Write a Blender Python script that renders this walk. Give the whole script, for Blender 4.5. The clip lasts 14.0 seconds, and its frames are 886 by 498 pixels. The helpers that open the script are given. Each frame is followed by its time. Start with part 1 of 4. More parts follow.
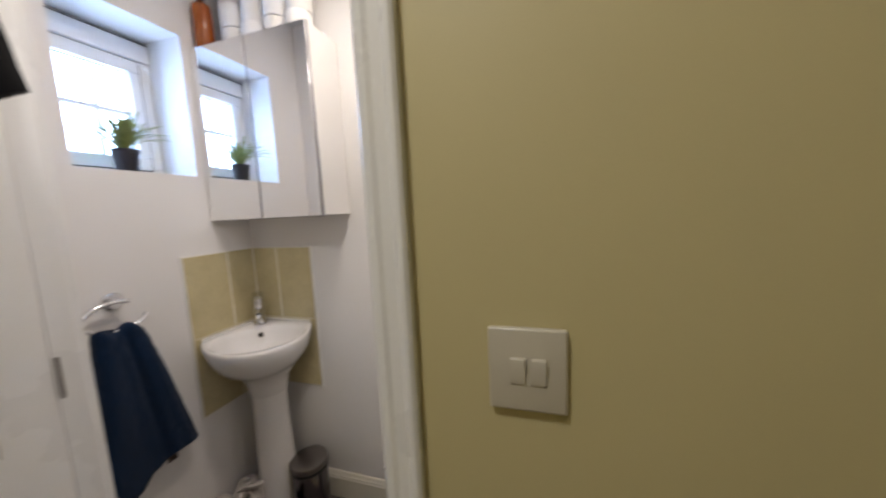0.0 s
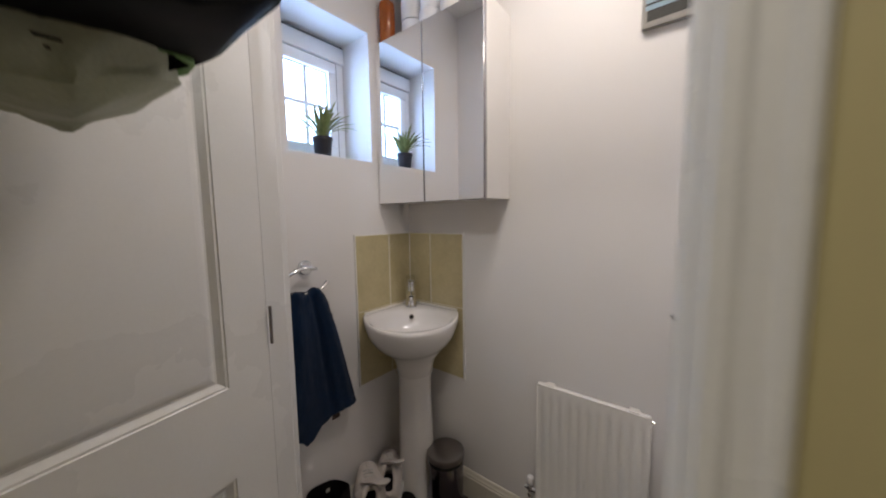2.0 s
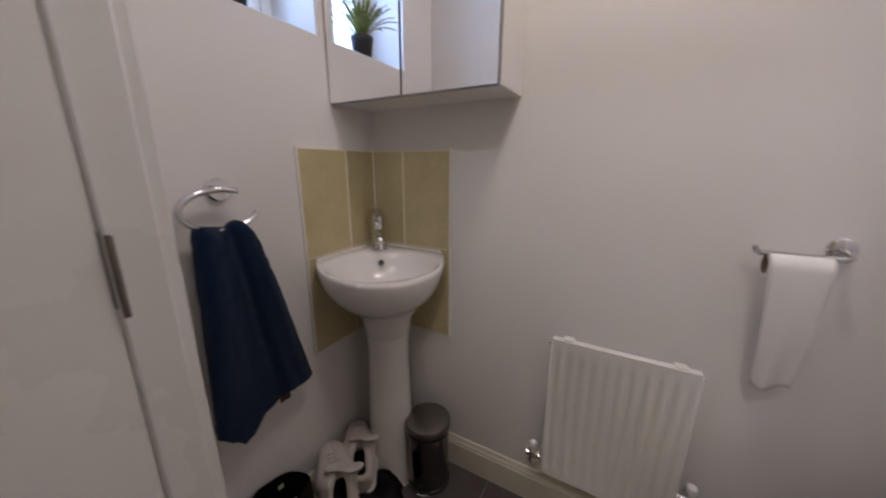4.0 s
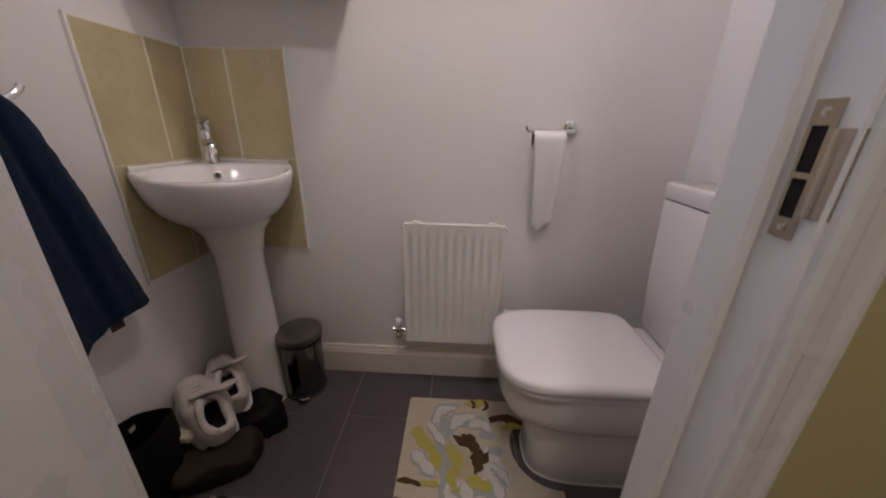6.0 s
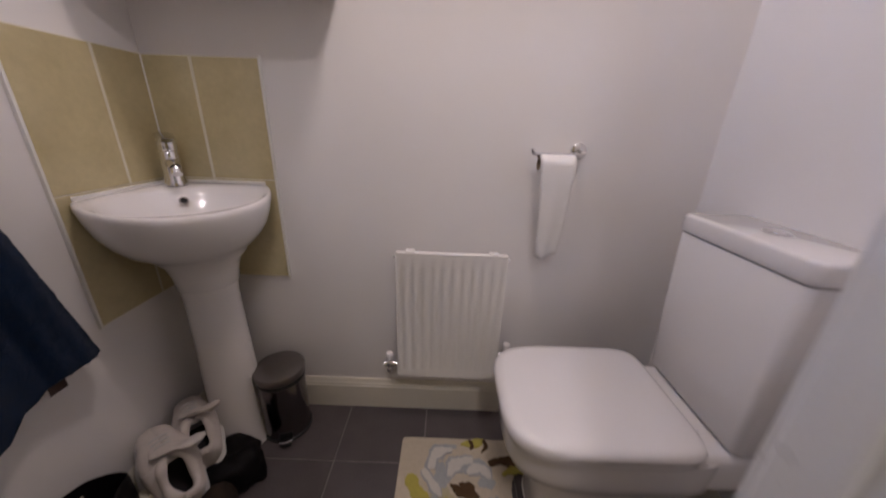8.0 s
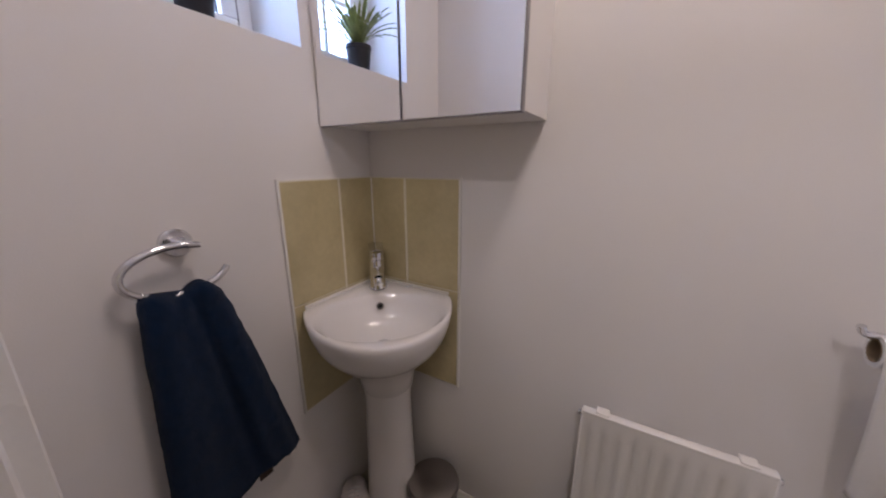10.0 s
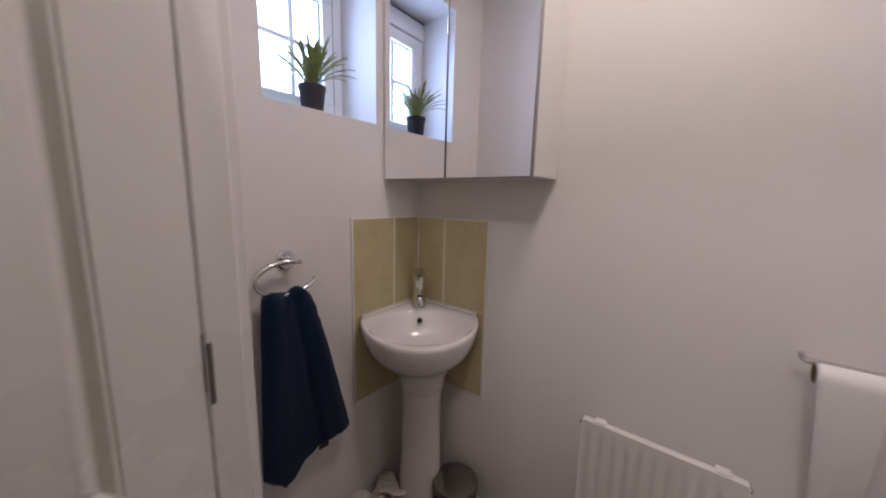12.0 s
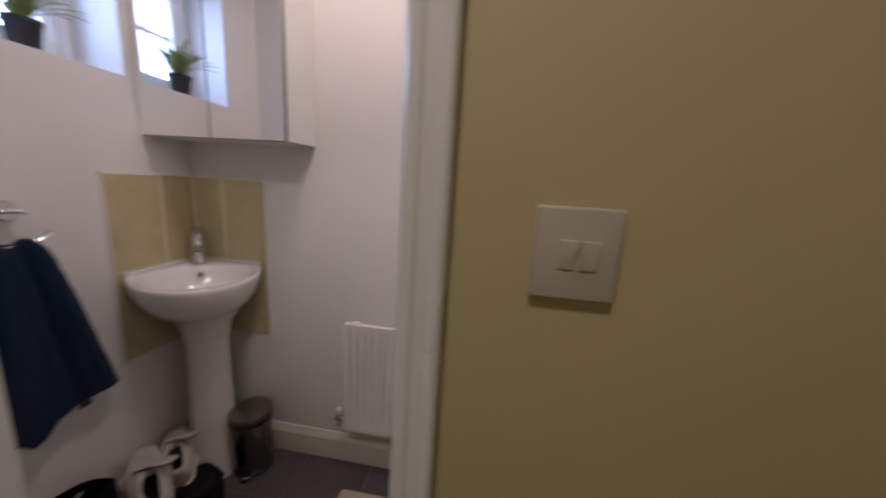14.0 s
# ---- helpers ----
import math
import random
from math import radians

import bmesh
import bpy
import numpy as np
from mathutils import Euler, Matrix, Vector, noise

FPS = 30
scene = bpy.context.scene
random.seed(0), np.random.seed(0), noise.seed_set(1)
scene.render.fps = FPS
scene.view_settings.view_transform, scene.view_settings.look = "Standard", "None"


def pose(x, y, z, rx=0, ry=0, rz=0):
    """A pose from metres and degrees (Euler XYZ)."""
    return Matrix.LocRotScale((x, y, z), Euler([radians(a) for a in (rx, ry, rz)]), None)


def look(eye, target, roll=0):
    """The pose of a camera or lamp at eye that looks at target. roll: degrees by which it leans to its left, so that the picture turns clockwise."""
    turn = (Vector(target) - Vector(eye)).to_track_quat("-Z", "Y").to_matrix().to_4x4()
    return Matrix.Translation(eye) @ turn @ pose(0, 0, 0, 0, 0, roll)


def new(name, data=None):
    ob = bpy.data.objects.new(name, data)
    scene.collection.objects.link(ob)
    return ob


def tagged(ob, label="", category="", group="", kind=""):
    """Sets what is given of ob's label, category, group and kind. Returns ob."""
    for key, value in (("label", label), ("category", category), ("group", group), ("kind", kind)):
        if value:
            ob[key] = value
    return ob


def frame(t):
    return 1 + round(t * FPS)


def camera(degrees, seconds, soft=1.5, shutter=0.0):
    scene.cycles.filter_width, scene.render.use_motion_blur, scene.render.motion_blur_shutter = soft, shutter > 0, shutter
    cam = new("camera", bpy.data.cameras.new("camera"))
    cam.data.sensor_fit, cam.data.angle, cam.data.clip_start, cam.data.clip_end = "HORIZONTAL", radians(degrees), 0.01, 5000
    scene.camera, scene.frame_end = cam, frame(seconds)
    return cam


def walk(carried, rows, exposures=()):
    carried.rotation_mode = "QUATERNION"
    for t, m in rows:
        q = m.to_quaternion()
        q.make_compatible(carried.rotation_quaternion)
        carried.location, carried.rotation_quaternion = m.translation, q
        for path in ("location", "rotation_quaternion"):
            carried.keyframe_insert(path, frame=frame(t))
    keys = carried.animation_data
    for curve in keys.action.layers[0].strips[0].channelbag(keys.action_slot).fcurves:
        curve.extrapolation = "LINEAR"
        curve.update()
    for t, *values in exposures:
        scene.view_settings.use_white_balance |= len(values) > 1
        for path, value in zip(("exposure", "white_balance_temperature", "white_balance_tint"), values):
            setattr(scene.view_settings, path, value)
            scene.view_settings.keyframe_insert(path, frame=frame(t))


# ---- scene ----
# Camera and its walk
cam = camera(107.0, 14.0, soft=1.9, shutter=0.6)
PATH = [
    (0.0, look((1.450, -1.330, 1.473), (1.155, -0.382, 1.355), -2.8)),
    (0.5, look((1.427, -1.353, 1.464), (0.972, -0.470, 1.351), -2.4)),
    (1.0, look((1.395, -1.357, 1.447), (0.853, -0.524, 1.341), -1.9)),
    (1.5, look((1.351, -1.330, 1.430), (0.763, -0.527, 1.331), -1.4)),
    (2.0, look((1.255, -1.273, 1.406), (0.632, -0.497, 1.310), -0.8)),
    (2.2, look((1.182, -1.251, 1.381), (0.564, -0.469, 1.297), -0.2)),
    (4.3, look((0.921, -1.052, 1.258), (0.530, -0.175, 0.981), 1.7)),
    (4.5, look((0.923, -1.082, 1.243), (0.621, -0.173, 0.955), 1.8)),
    (5.0, look((0.930, -1.164, 1.184), (0.792, -0.222, 0.878), 1.9)),
    (5.5, look((0.958, -1.220, 1.114), (0.892, -0.273, 0.800), 1.6)),
    (6.0, look((0.959, -1.249, 1.091), (0.926, -0.312, 0.742), 1.4)),
    (6.5, look((0.962, -1.271, 1.067), (0.948, -0.350, 0.680), 1.8)),
    (7.0, look((0.950, -1.277, 1.085), (0.958, -0.358, 0.692), 2.0)),
    (7.5, look((0.967, -1.211, 1.115), (0.983, -0.286, 0.737), 1.6)),
    (8.0, look((0.929, -1.108, 1.158), (0.928, -0.172, 0.805), 2.1)),
    (8.5, look((0.931, -0.990, 1.246), (0.809, -0.056, 0.908), 1.5)),
    (9.0, look((0.864, -0.935, 1.285), (0.606, -0.021, 0.970), 1.5)),
    (9.2, look((0.851, -0.889, 1.309), (0.517, 0.003, 1.003), 0.8)),
    (11.3, look((0.804, -0.919, 1.394), (0.230, -0.119, 1.220), 1.4)),
    (11.5, look((0.852, -0.944, 1.390), (0.258, -0.157, 1.222), 1.6)),
    (12.0, look((0.980, -1.082, 1.412), (0.374, -0.301, 1.256), 1.5)),
    (12.5, look((1.128, -1.154, 1.375), (0.476, -0.410, 1.225), 2.0)),
    (13.0, look((1.235, -1.277, 1.371), (0.603, -0.522, 1.194), 1.7)),
    (13.5, look((1.279, -1.347, 1.354), (0.894, -0.444, 1.162), 3.2)),
    (14.0, look((1.347, -1.319, 1.358), (1.208, -0.347, 1.166), 3.6)),
]
EXPOSURE = [
    (0.0, 0.50, 6400, 9), (0.5, 0.32, 6400, 9), (1.5, 0.23, 6370, 10), (2.2, 0.09, 6350, 10), (4.3, -0.02, 6400, 16), (6.0, 0.14, 6450, 20), (8.0, 0.28, 6350, 22),
    (9.2, 0.10, 6450, 22), (11.3, -0.08, 6450, 20), (12.5, -0.08, 6500, 21), (13.5, -0.1, 6500, 22), (14.0, -0.1, 6500, 22),
]
walk(cam, PATH, EXPOSURE)

# World, lights, exposure
world = bpy.data.worlds.new("sky")
scene.world = world
world.use_nodes = True
wt = world.node_tree
sky = wt.nodes.new("ShaderNodeTexSky")
sky.sky_type, sky.sun_disc = "NISHITA", False
sky.sun_elevation, sky.sun_rotation = radians(40), radians(200)
wt.links.new(sky.outputs[0], wt.nodes["Background"].inputs[0])
wt.nodes["Background"].inputs[1].default_value = 0.15


def area_lamp(name, m, sx, sy, power, color, shape="RECTANGLE"):
    d = bpy.data.lights.new(name, "AREA")
    d.shape, d.size, d.size_y, d.energy, d.color = shape, sx, sy, power, color
    ob = new(name, d)
    ob.matrix_world = m
    return ob


sun_data = bpy.data.lights.new("sun", "SUN")
sun_data.energy, sun_data.angle, sun_data.color = 1.0, radians(20), (1.0, 0.97, 0.92)
sun = new("sun", sun_data)
sun.matrix_world = look((0, 0, 5), (0.3, 0.9, 4.1))
# daylight of the window's opening
area_lamp("window_daylight", look((-0.245, -0.4405, 1.965), (1.0, -0.4405, 1.835)), 0.40, 0.56, 9.5, (0.40, 0.60, 1.0))


# Materials
def mat(name, color, rough=0.5, metal=0.0, vary=0.06, scale=6.0, bump=0.0, bump_scale=200.0, spec=0.5, coat=0.0, second=None, mix_scale=2.0, sheen=0.0, random_tint=0.0, bump_dist=0.002):
    m = bpy.data.materials.new(name)
    m.use_nodes = True
    t = m.node_tree
    b = t.nodes["Principled BSDF"]
    tc = t.nodes.new("ShaderNodeTexCoord")
    geo = t.nodes.new("ShaderNodeNewGeometry")
    n1 = t.nodes.new("ShaderNodeTexNoise")
    n1.inputs["Scale"].default_value, n1.inputs["Detail"].default_value = scale, 6.0
    t.links.new(geo.outputs["Position"], n1.inputs["Vector"])
    ramp = t.nodes.new("ShaderNodeMix")
    ramp.data_type = "RGBA"
    lo = [c * (1 - vary) for c in color]
    hi = [min(1.0, c * (1 + vary)) for c in color] if second is None else second
    ramp.inputs[6].default_value = (*lo, 1)
    ramp.inputs[7].default_value = (*hi, 1)
    t.links.new(n1.outputs[0], ramp.inputs[0])
    n2 = t.nodes.new("ShaderNodeTexNoise")
    n2.inputs["Scale"].default_value, n2.inputs["Detail"].default_value = bump_scale, 3.0
    t.links.new(geo.outputs["Position"], n2.inputs["Vector"])
    fine = t.nodes.new("ShaderNodeMix")
    fine.data_type, fine.blend_type = "RGBA", "MULTIPLY"
    fine.inputs[0].default_value = min(1.0, vary * 1.5)
    t.links.new(ramp.outputs[2], fine.inputs[6])
    t.links.new(n2.outputs[0], fine.inputs[7])
    last = fine
    if random_tint:
        info = t.nodes.new("ShaderNodeObjectInfo")
        mp = t.nodes.new("ShaderNodeMapRange")
        mp.inputs[3].default_value, mp.inputs[4].default_value = 1 - random_tint, 1 + random_tint
        t.links.new(info.outputs["Random"], mp.inputs[0])
        hsv = t.nodes.new("ShaderNodeHueSaturation")
        t.links.new(mp.outputs[0], hsv.inputs["Value"])
        t.links.new(fine.outputs[2], hsv.inputs["Color"])
        t.links.new(hsv.outputs[0], b.inputs["Base Color"])
    else:
        t.links.new(last.outputs[2], b.inputs["Base Color"])
    b.inputs["Metallic"].default_value = metal
    rr = t.nodes.new("ShaderNodeMapRange")
    rr.inputs[3].default_value, rr.inputs[4].default_value = max(0.02, rough * 0.85), min(1.0, rough * 1.15)
    t.links.new(n1.outputs[0], rr.inputs[0])
    t.links.new(rr.outputs[0], b.inputs["Roughness"])
    b.inputs["Specular IOR Level"].default_value = spec
    b.inputs["Coat Weight"].default_value = coat
    b.inputs["Coat Roughness"].default_value = 0.08
    b.inputs["Sheen Weight"].default_value = sheen
    if bump:
        bn = t.nodes.new("ShaderNodeBump")
        bn.inputs["Strength"].default_value, bn.inputs["Distance"].default_value = bump, bump_dist
        t.links.new(n2.outputs[0], bn.inputs["Height"])
        t.links.new(bn.outputs[0], b.inputs["Normal"])
    return m


def glow(name, color, strength):
    m = bpy.data.materials.new(name)
    m.use_nodes = True
    b = m.node_tree.nodes["Principled BSDF"]
    b.inputs["Base Color"].default_value = (*color, 1)
    b.inputs["Emission Color"].default_value = (*color, 1)
    b.inputs["Emission Strength"].default_value = strength
    return m


def clear(name, tint=(1, 1, 1), rough=0.0, ior=1.45):
    m = bpy.data.materials.new(name)
    m.use_nodes = True
    b = m.node_tree.nodes["Principled BSDF"]
    b.inputs["Base Color"].default_value = (*tint, 1)
    b.inputs["Transmission Weight"].default_value = 1.0
    b.inputs["Roughness"].default_value, b.inputs["IOR"].default_value = rough, ior
    return m


WALL = mat("white_wall_paint", (0.80, 0.775, 0.76), 0.62, vary=0.025, scale=2.5, bump=0.12, bump_scale=350)
YELLOW = mat("olive_yellow_wall_paint", (0.55, 0.48, 0.262), 0.6, vary=0.04, scale=2.0, bump=0.05, bump_scale=420)
CEIL = mat("ceiling_paint", (0.82, 0.81, 0.79), 0.8, vary=0.02)
GLOSS = mat("white_gloss_wood_paint", (0.83, 0.82, 0.81), 0.28, vary=0.03, scale=4, bump=0.03, bump_scale=160)
CREAM = mat("cream_gloss_skirting_paint", (0.76, 0.72, 0.62), 0.32, vary=0.04, scale=5, bump=0.05, bump_scale=90)
UPVC = mat("white_upvc", (0.82, 0.83, 0.85), 0.25, vary=0.02)
# dark rubber, used too as painted shade in the window's gaps
SEAL_SHADE = mat("dark_gasket_and_gap_shade", (0.05, 0.05, 0.055), 0.6)
CERAMIC = mat("white_glazed_ceramic", (0.80, 0.775, 0.765), 0.15, vary=0.02, scale=3, coat=0.3)
SEAT = mat("white_seat_plastic", (0.80, 0.775, 0.775), 0.22, vary=0.02, scale=3)
TILE = mat("beige_wall_tile", (0.53, 0.445, 0.24), 0.30, vary=0.12, scale=10, second=(0.69, 0.60, 0.37), bump=0.06, bump_scale=60, random_tint=0.04)
GROUT = mat("pale_grout", (0.76, 0.72, 0.61), 0.8, vary=0.06, scale=30, bump=0.2)
SEALANT = mat("white_sealant", (0.80, 0.78, 0.74), 0.5, vary=0.03)
SLATE = mat("grey_floor_tile", (0.090, 0.074, 0.077), 0.42, vary=0.18, scale=9, second=(0.138, 0.118, 0.120), bump=0.25, bump_scale=120, random_tint=0.08)
FGROUT = mat("grey_floor_grout", (0.27, 0.245, 0.235), 0.85, vary=0.12, scale=40, bump=0.3)
CHROME = mat("polished_chrome", (0.75, 0.75, 0.77), 0.07, metal=1.0, vary=0.03)
STEEL = mat("brushed_steel", (0.28, 0.255, 0.245), 0.33, metal=1.0, vary=0.06, scale=30)
BINBODY = mat("polished_dark_steel", (0.20, 0.185, 0.195), 0.16, metal=1.0, vary=0.04)
BRASS = mat("satin_nickel_plate", (0.62, 0.57, 0.49), 0.26, metal=1.0, vary=0.08, scale=40)
BLACK = mat("black_plastic", (0.015, 0.015, 0.017), 0.35)
# near-black colour standing in for the shade inside holes
HOLE_SHADE = mat("painted_hole_shade", (0.008, 0.008, 0.008), 0.9)
RADW = mat("white_radiator_enamel", (0.80, 0.78, 0.75), 0.22, vary=0.02)
TOWEL = mat("navy_blue_terry_cloth", (0.006, 0.025, 0.072), 0.95, vary=0.35, scale=50, bump=1.0, bump_scale=420, sheen=0.10, spec=0.05, bump_dist=0.006)
TOWELTAG = mat("brown_fabric_label", (0.06, 0.035, 0.03), 0.8)
PAPER = mat("white_tissue_paper", (0.84, 0.82, 0.80), 0.9, vary=0.03, bump=0.4, bump_scale=500, spec=0.1)
CARD = mat("brown_cardboard", (0.30, 0.22, 0.14), 0.85)
MIRROR = mat("mirror_silver", (0.90, 0.90, 0.90), 0.015, metal=1.0, vary=0.005)
CABW = mat("white_cabinet_laminate", (0.80, 0.775, 0.75), 0.35, vary=0.02)
CABEDGE = mat("grey_aluminium_edge", (0.35, 0.34, 0.36), 0.35, metal=0.8)
POT = mat("black_plant_pot_plastic", (0.022, 0.021, 0.026), 0.5, vary=0.1)
SOIL = mat("dark_potting_soil", (0.02, 0.015, 0.01), 0.95, vary=0.3, scale=120, bump=1.0)
# leaf tones raised in place of window light passing through them
LEAF = mat("green_artificial_leaf", (0.16, 0.27, 0.05), 0.4, vary=0.35, scale=45, second=(0.58, 0.62, 0.22))
AMBER = mat("amber_bottle_plastic", (0.33, 0.075, 0.012), 0.18, vary=0.15, scale=30, second=(0.45, 0.12, 0.02))
SWITCH = mat("cream_white_switch_plastic", (0.52, 0.48, 0.39), 0.3, vary=0.02)
MATBASE = mat("cream_tufted_rug", (0.60, 0.52, 0.40), 0.95, vary=0.12, scale=60, bump=1.0, bump_scale=700, spec=0.1)
MGREY = mat("grey_tufted_rug", (0.43, 0.44, 0.45), 0.95, vary=0.15, scale=70, bump=1.0, bump_scale=700, spec=0.1)
MWHITE = mat("ivory_tufted_rug", (0.66, 0.63, 0.57), 0.95, vary=0.1, scale=70, bump=1.0, bump_scale=700, spec=0.1)
MYELL = mat("yellow_tufted_rug", (0.53, 0.46, 0.11), 0.95, vary=0.15, scale=70, bump=1.0, bump_scale=700, spec=0.1)
MPALE = mat("pale_yellow_tufted_rug", (0.58, 0.51, 0.27), 0.95, vary=0.2, scale=40, bump=1.0, bump_scale=700, spec=0.1, second=(0.62, 0.56, 0.42))
MBROWN = mat("brown_tufted_rug", (0.11, 0.065, 0.035), 0.95, vary=0.2, scale=70, bump=1.0, bump_scale=700, spec=0.1)
SHOE = mat("off_white_shoe_suede", (0.66, 0.60, 0.56), 0.8, vary=0.1, scale=30, bump=0.6, bump_scale=400)
SHOEDARK = mat("dark_shoe_lining", (0.03, 0.025, 0.03), 0.9, vary=0.3, scale=60)
SOLE = mat("white_rubber_sole", (0.62, 0.60, 0.58), 0.6, vary=0.08, scale=40)
LEATHER = mat("black_leather", (0.006, 0.005, 0.006), 0.6, spec=0.18, vary=0.25, scale=30, bump=0.5, bump_scale=180)
BROWNL = mat("dark_brown_suede", (0.048, 0.034, 0.026), 0.75, spec=0.15, vary=0.3, scale=30, bump=0.6, bump_scale=300)
PAPERTAG = mat("cream_paper_label", (0.62, 0.58, 0.46), 0.8)
BAGBLACK = mat("black_nylon_bag", (0.0028, 0.0028, 0.0045), 0.6, vary=0.2, scale=12, bump=0.15, bump_scale=700, spec=0.10)
BAGWHITE = mat("milky_polythene_bag", (0.52, 0.53, 0.41), 0.42, vary=0.2, scale=9, second=(0.42, 0.44, 0.28), mix_scale=7.0)
BAGGREEN = mat("green_polythene_bag", (0.22, 0.42, 0.14), 0.5, vary=0.15, scale=10)
CARPET = mat("beige_hall_carpet", (0.34, 0.30, 0.25), 0.95, vary=0.2, scale=60, bump=1.0, bump_scale=600)
GLASS = clear("window_glass")
OPAL = glow("opal_lamp_glass", (1.0, 0.92, 0.85), 2.5)


# Mesh helpers
def box(bm, x0, x1, y0, y1, z0, z1, bevel=0.0, seg=1):
    r = bmesh.ops.create_cube(bm, size=1.0)
    bmesh.ops.scale(bm, vec=(x1 - x0, y1 - y0, z1 - z0), verts=r["verts"])
    bmesh.ops.translate(bm, vec=((x0 + x1) / 2, (y0 + y1) / 2, (z0 + z1) / 2), verts=r["verts"])
    if bevel:
        edges = list({e for v in r["verts"] for e in v.link_edges})
        bmesh.ops.bevel(bm, geom=edges, offset=bevel, segments=seg, affect="EDGES", profile=0.5)
    return bm


def loft(bm, rings, cap0=True, cap1=True, closed=True):
    vs = [[bm.verts.new(p) for p in ring] for ring in rings]
    n = len(vs[0])
    for a, b in zip(vs, vs[1:]):
        for i in range(n if closed else n - 1):
            j = (i + 1) % n
            bm.faces.new((a[i], a[j], b[j], b[i]))
    if cap0:
        bm.faces.new(list(reversed(vs[0])))
    if cap1:
        bm.faces.new(vs[-1])
    return bm


def lathe(bm, profile, cx=0, cy=0, n=32, cap0=True, cap1=True, sx=1.0, sy=1.0):
    rings = [[(cx + sx * r * math.cos(2 * math.pi * k / n), cy + sy * r * math.sin(2 * math.pi * k / n), z) for k in range(n)] for r, z in profile]
    return loft(bm, rings, cap0, cap1)


def tube(bm, pts, r, n=12, closed=False):
    pts = [Vector(p) for p in pts]
    rings, up = [], None
    for i, p in enumerate(pts):
        d = (pts[min(i + 1, len(pts) - 1)] - pts[max(i - 1, 0)]).normalized()
        if up is None:
            up = d.orthogonal().normalized()
        up = (up - d * up.dot(d)).normalized()
        s = d.cross(up)
        rr = r(i / (len(pts) - 1)) if callable(r) else r
        rings.append([p + (up * math.cos(2 * math.pi * k / n) + s * math.sin(2 * math.pi * k / n)) * rr for k in range(n)])
    return loft(bm, rings)


def link(name, bm, material, smooth=None, recalc=True):
    if recalc:
        bmesh.ops.recalc_face_normals(bm, faces=bm.faces)
    me = bpy.data.meshes.new(name)
    if smooth:
        for f in bm.faces:
            f.smooth = True
        for e in bm.edges:
            if len(e.link_faces) == 2 and e.calc_face_angle(0) > radians(smooth):
                e.smooth = False
    bm.to_mesh(me)
    bm.free()
    for m in material if isinstance(material, (list, tuple)) else [material]:
        me.materials.append(m)
    return new(name, me)


def part(name, bm, material, parent, label="", smooth=40):
    ob = link(name, bm, material, smooth)
    ob.parent = parent
    ob.matrix_parent_inverse = parent.matrix_world.inverted()
    if label:
        tagged(ob, label)
    return ob


def thing(name, place, label, category, group=""):
    ob = new(name)
    ob.empty_display_size = 0.05
    ob.location = place
    bpy.context.view_layer.update()
    return tagged(ob, label, category, group)


def structure(name, bm, material, label, category, smooth=None):
    return tagged(link(name, bm, material, smooth), label, category, kind="structure")


def B(*a, **k):
    return box(bmesh.new(), *a, **k)


RX, RY, CZ = 1.79, -0.872, 2.62      # right wall, room face of the door wall, ceiling
HY = -0.981                         # hall face of the door wall
JL, JR, DH = 0.418, 1.250, 2.10      # door opening between linings, head
WY0, WY1, WZ0, WZ1 = -0.641, -0.240, 1.669, 2.25   # window opening

# ---- large structure ----
bm = bmesh.new()
box(bm, -0.27, 0, RY - 0.11, 0.12, -0.05, WZ0)
box(bm, -0.27, 0, RY - 0.11, 0.12, WZ1, CZ + 0.05)
box(bm, -0.27, 0, RY - 0.11, WY0, WZ0, WZ1)
box(bm, -0.27, 0, WY1, 0.12, WZ0, WZ1)
structure("wall_window", bm, WALL, "white painted wall with a small deep window", "wall")
structure("wall_back", B(0, RX, 0, 0.12, -0.05, CZ + 0.05), WALL, "white painted wall behind basin and radiator", "wall")
structure("wall_right", B(RX, RX + 0.1, RY - 0.054, 0.12, -0.05, CZ + 0.05), WALL, "white painted wall behind the toilet cistern", "wall")
bm = bmesh.new()
MID = (RY + HY) / 2
box(bm, 0, JL - 0.03, MID, RY, -0.05, CZ + 0.05)
box(bm, JR + 0.03, RX, MID, RY, -0.05, CZ + 0.05)
box(bm, JL - 0.03, JR + 0.03, MID, RY, DH + 0.03, CZ + 0.05)
structure("wall_door", bm, WALL, "white painted wall with the doorway, toilet side", "wall")
bm = bmesh.new()
box(bm, -0.6, JL - 0.03, HY, MID, -0.05, CZ + 0.05)
box(bm, JR + 0.03, 3.0, HY, MID, -0.05, CZ + 0.05)
box(bm, JL - 0.03, JR + 0.03, HY, MID, DH + 0.03, CZ + 0.05)
structure("wall_hall", bm, YELLOW, "olive yellow painted hall wall with a light switch", "wall")
structure("wall_hall_rear", B(-0.7, 3.1, -2.3, -2.2, -0.05, CZ + 0.05), YELLOW, "olive yellow painted rear hall wall", "wall")
structure("wall_hall_side", B(-0.7, -0.6, -2.2, HY, -0.05, CZ + 0.05), YELLOW, "olive yellow painted end wall of the hall", "wall")
structure("wall_hall_end", B(3.0, 3.1, -2.2, MID, -0.05, CZ + 0.05), YELLOW, "olive yellow painted far wall of the hall", "wall")
structure("ceiling", B(-0.7, 3.1, -2.3, 0.12, CZ + 0.05, CZ + 0.15), CEIL, "plain white ceiling", "ceiling")
bm = bmesh.new()
box(bm, 0.0, RX, RY, 0.0, CZ, CZ + 0.05)
structure("ceiling_toilet", bm, CEIL, "plain white ceiling of the toilet room", "ceiling")
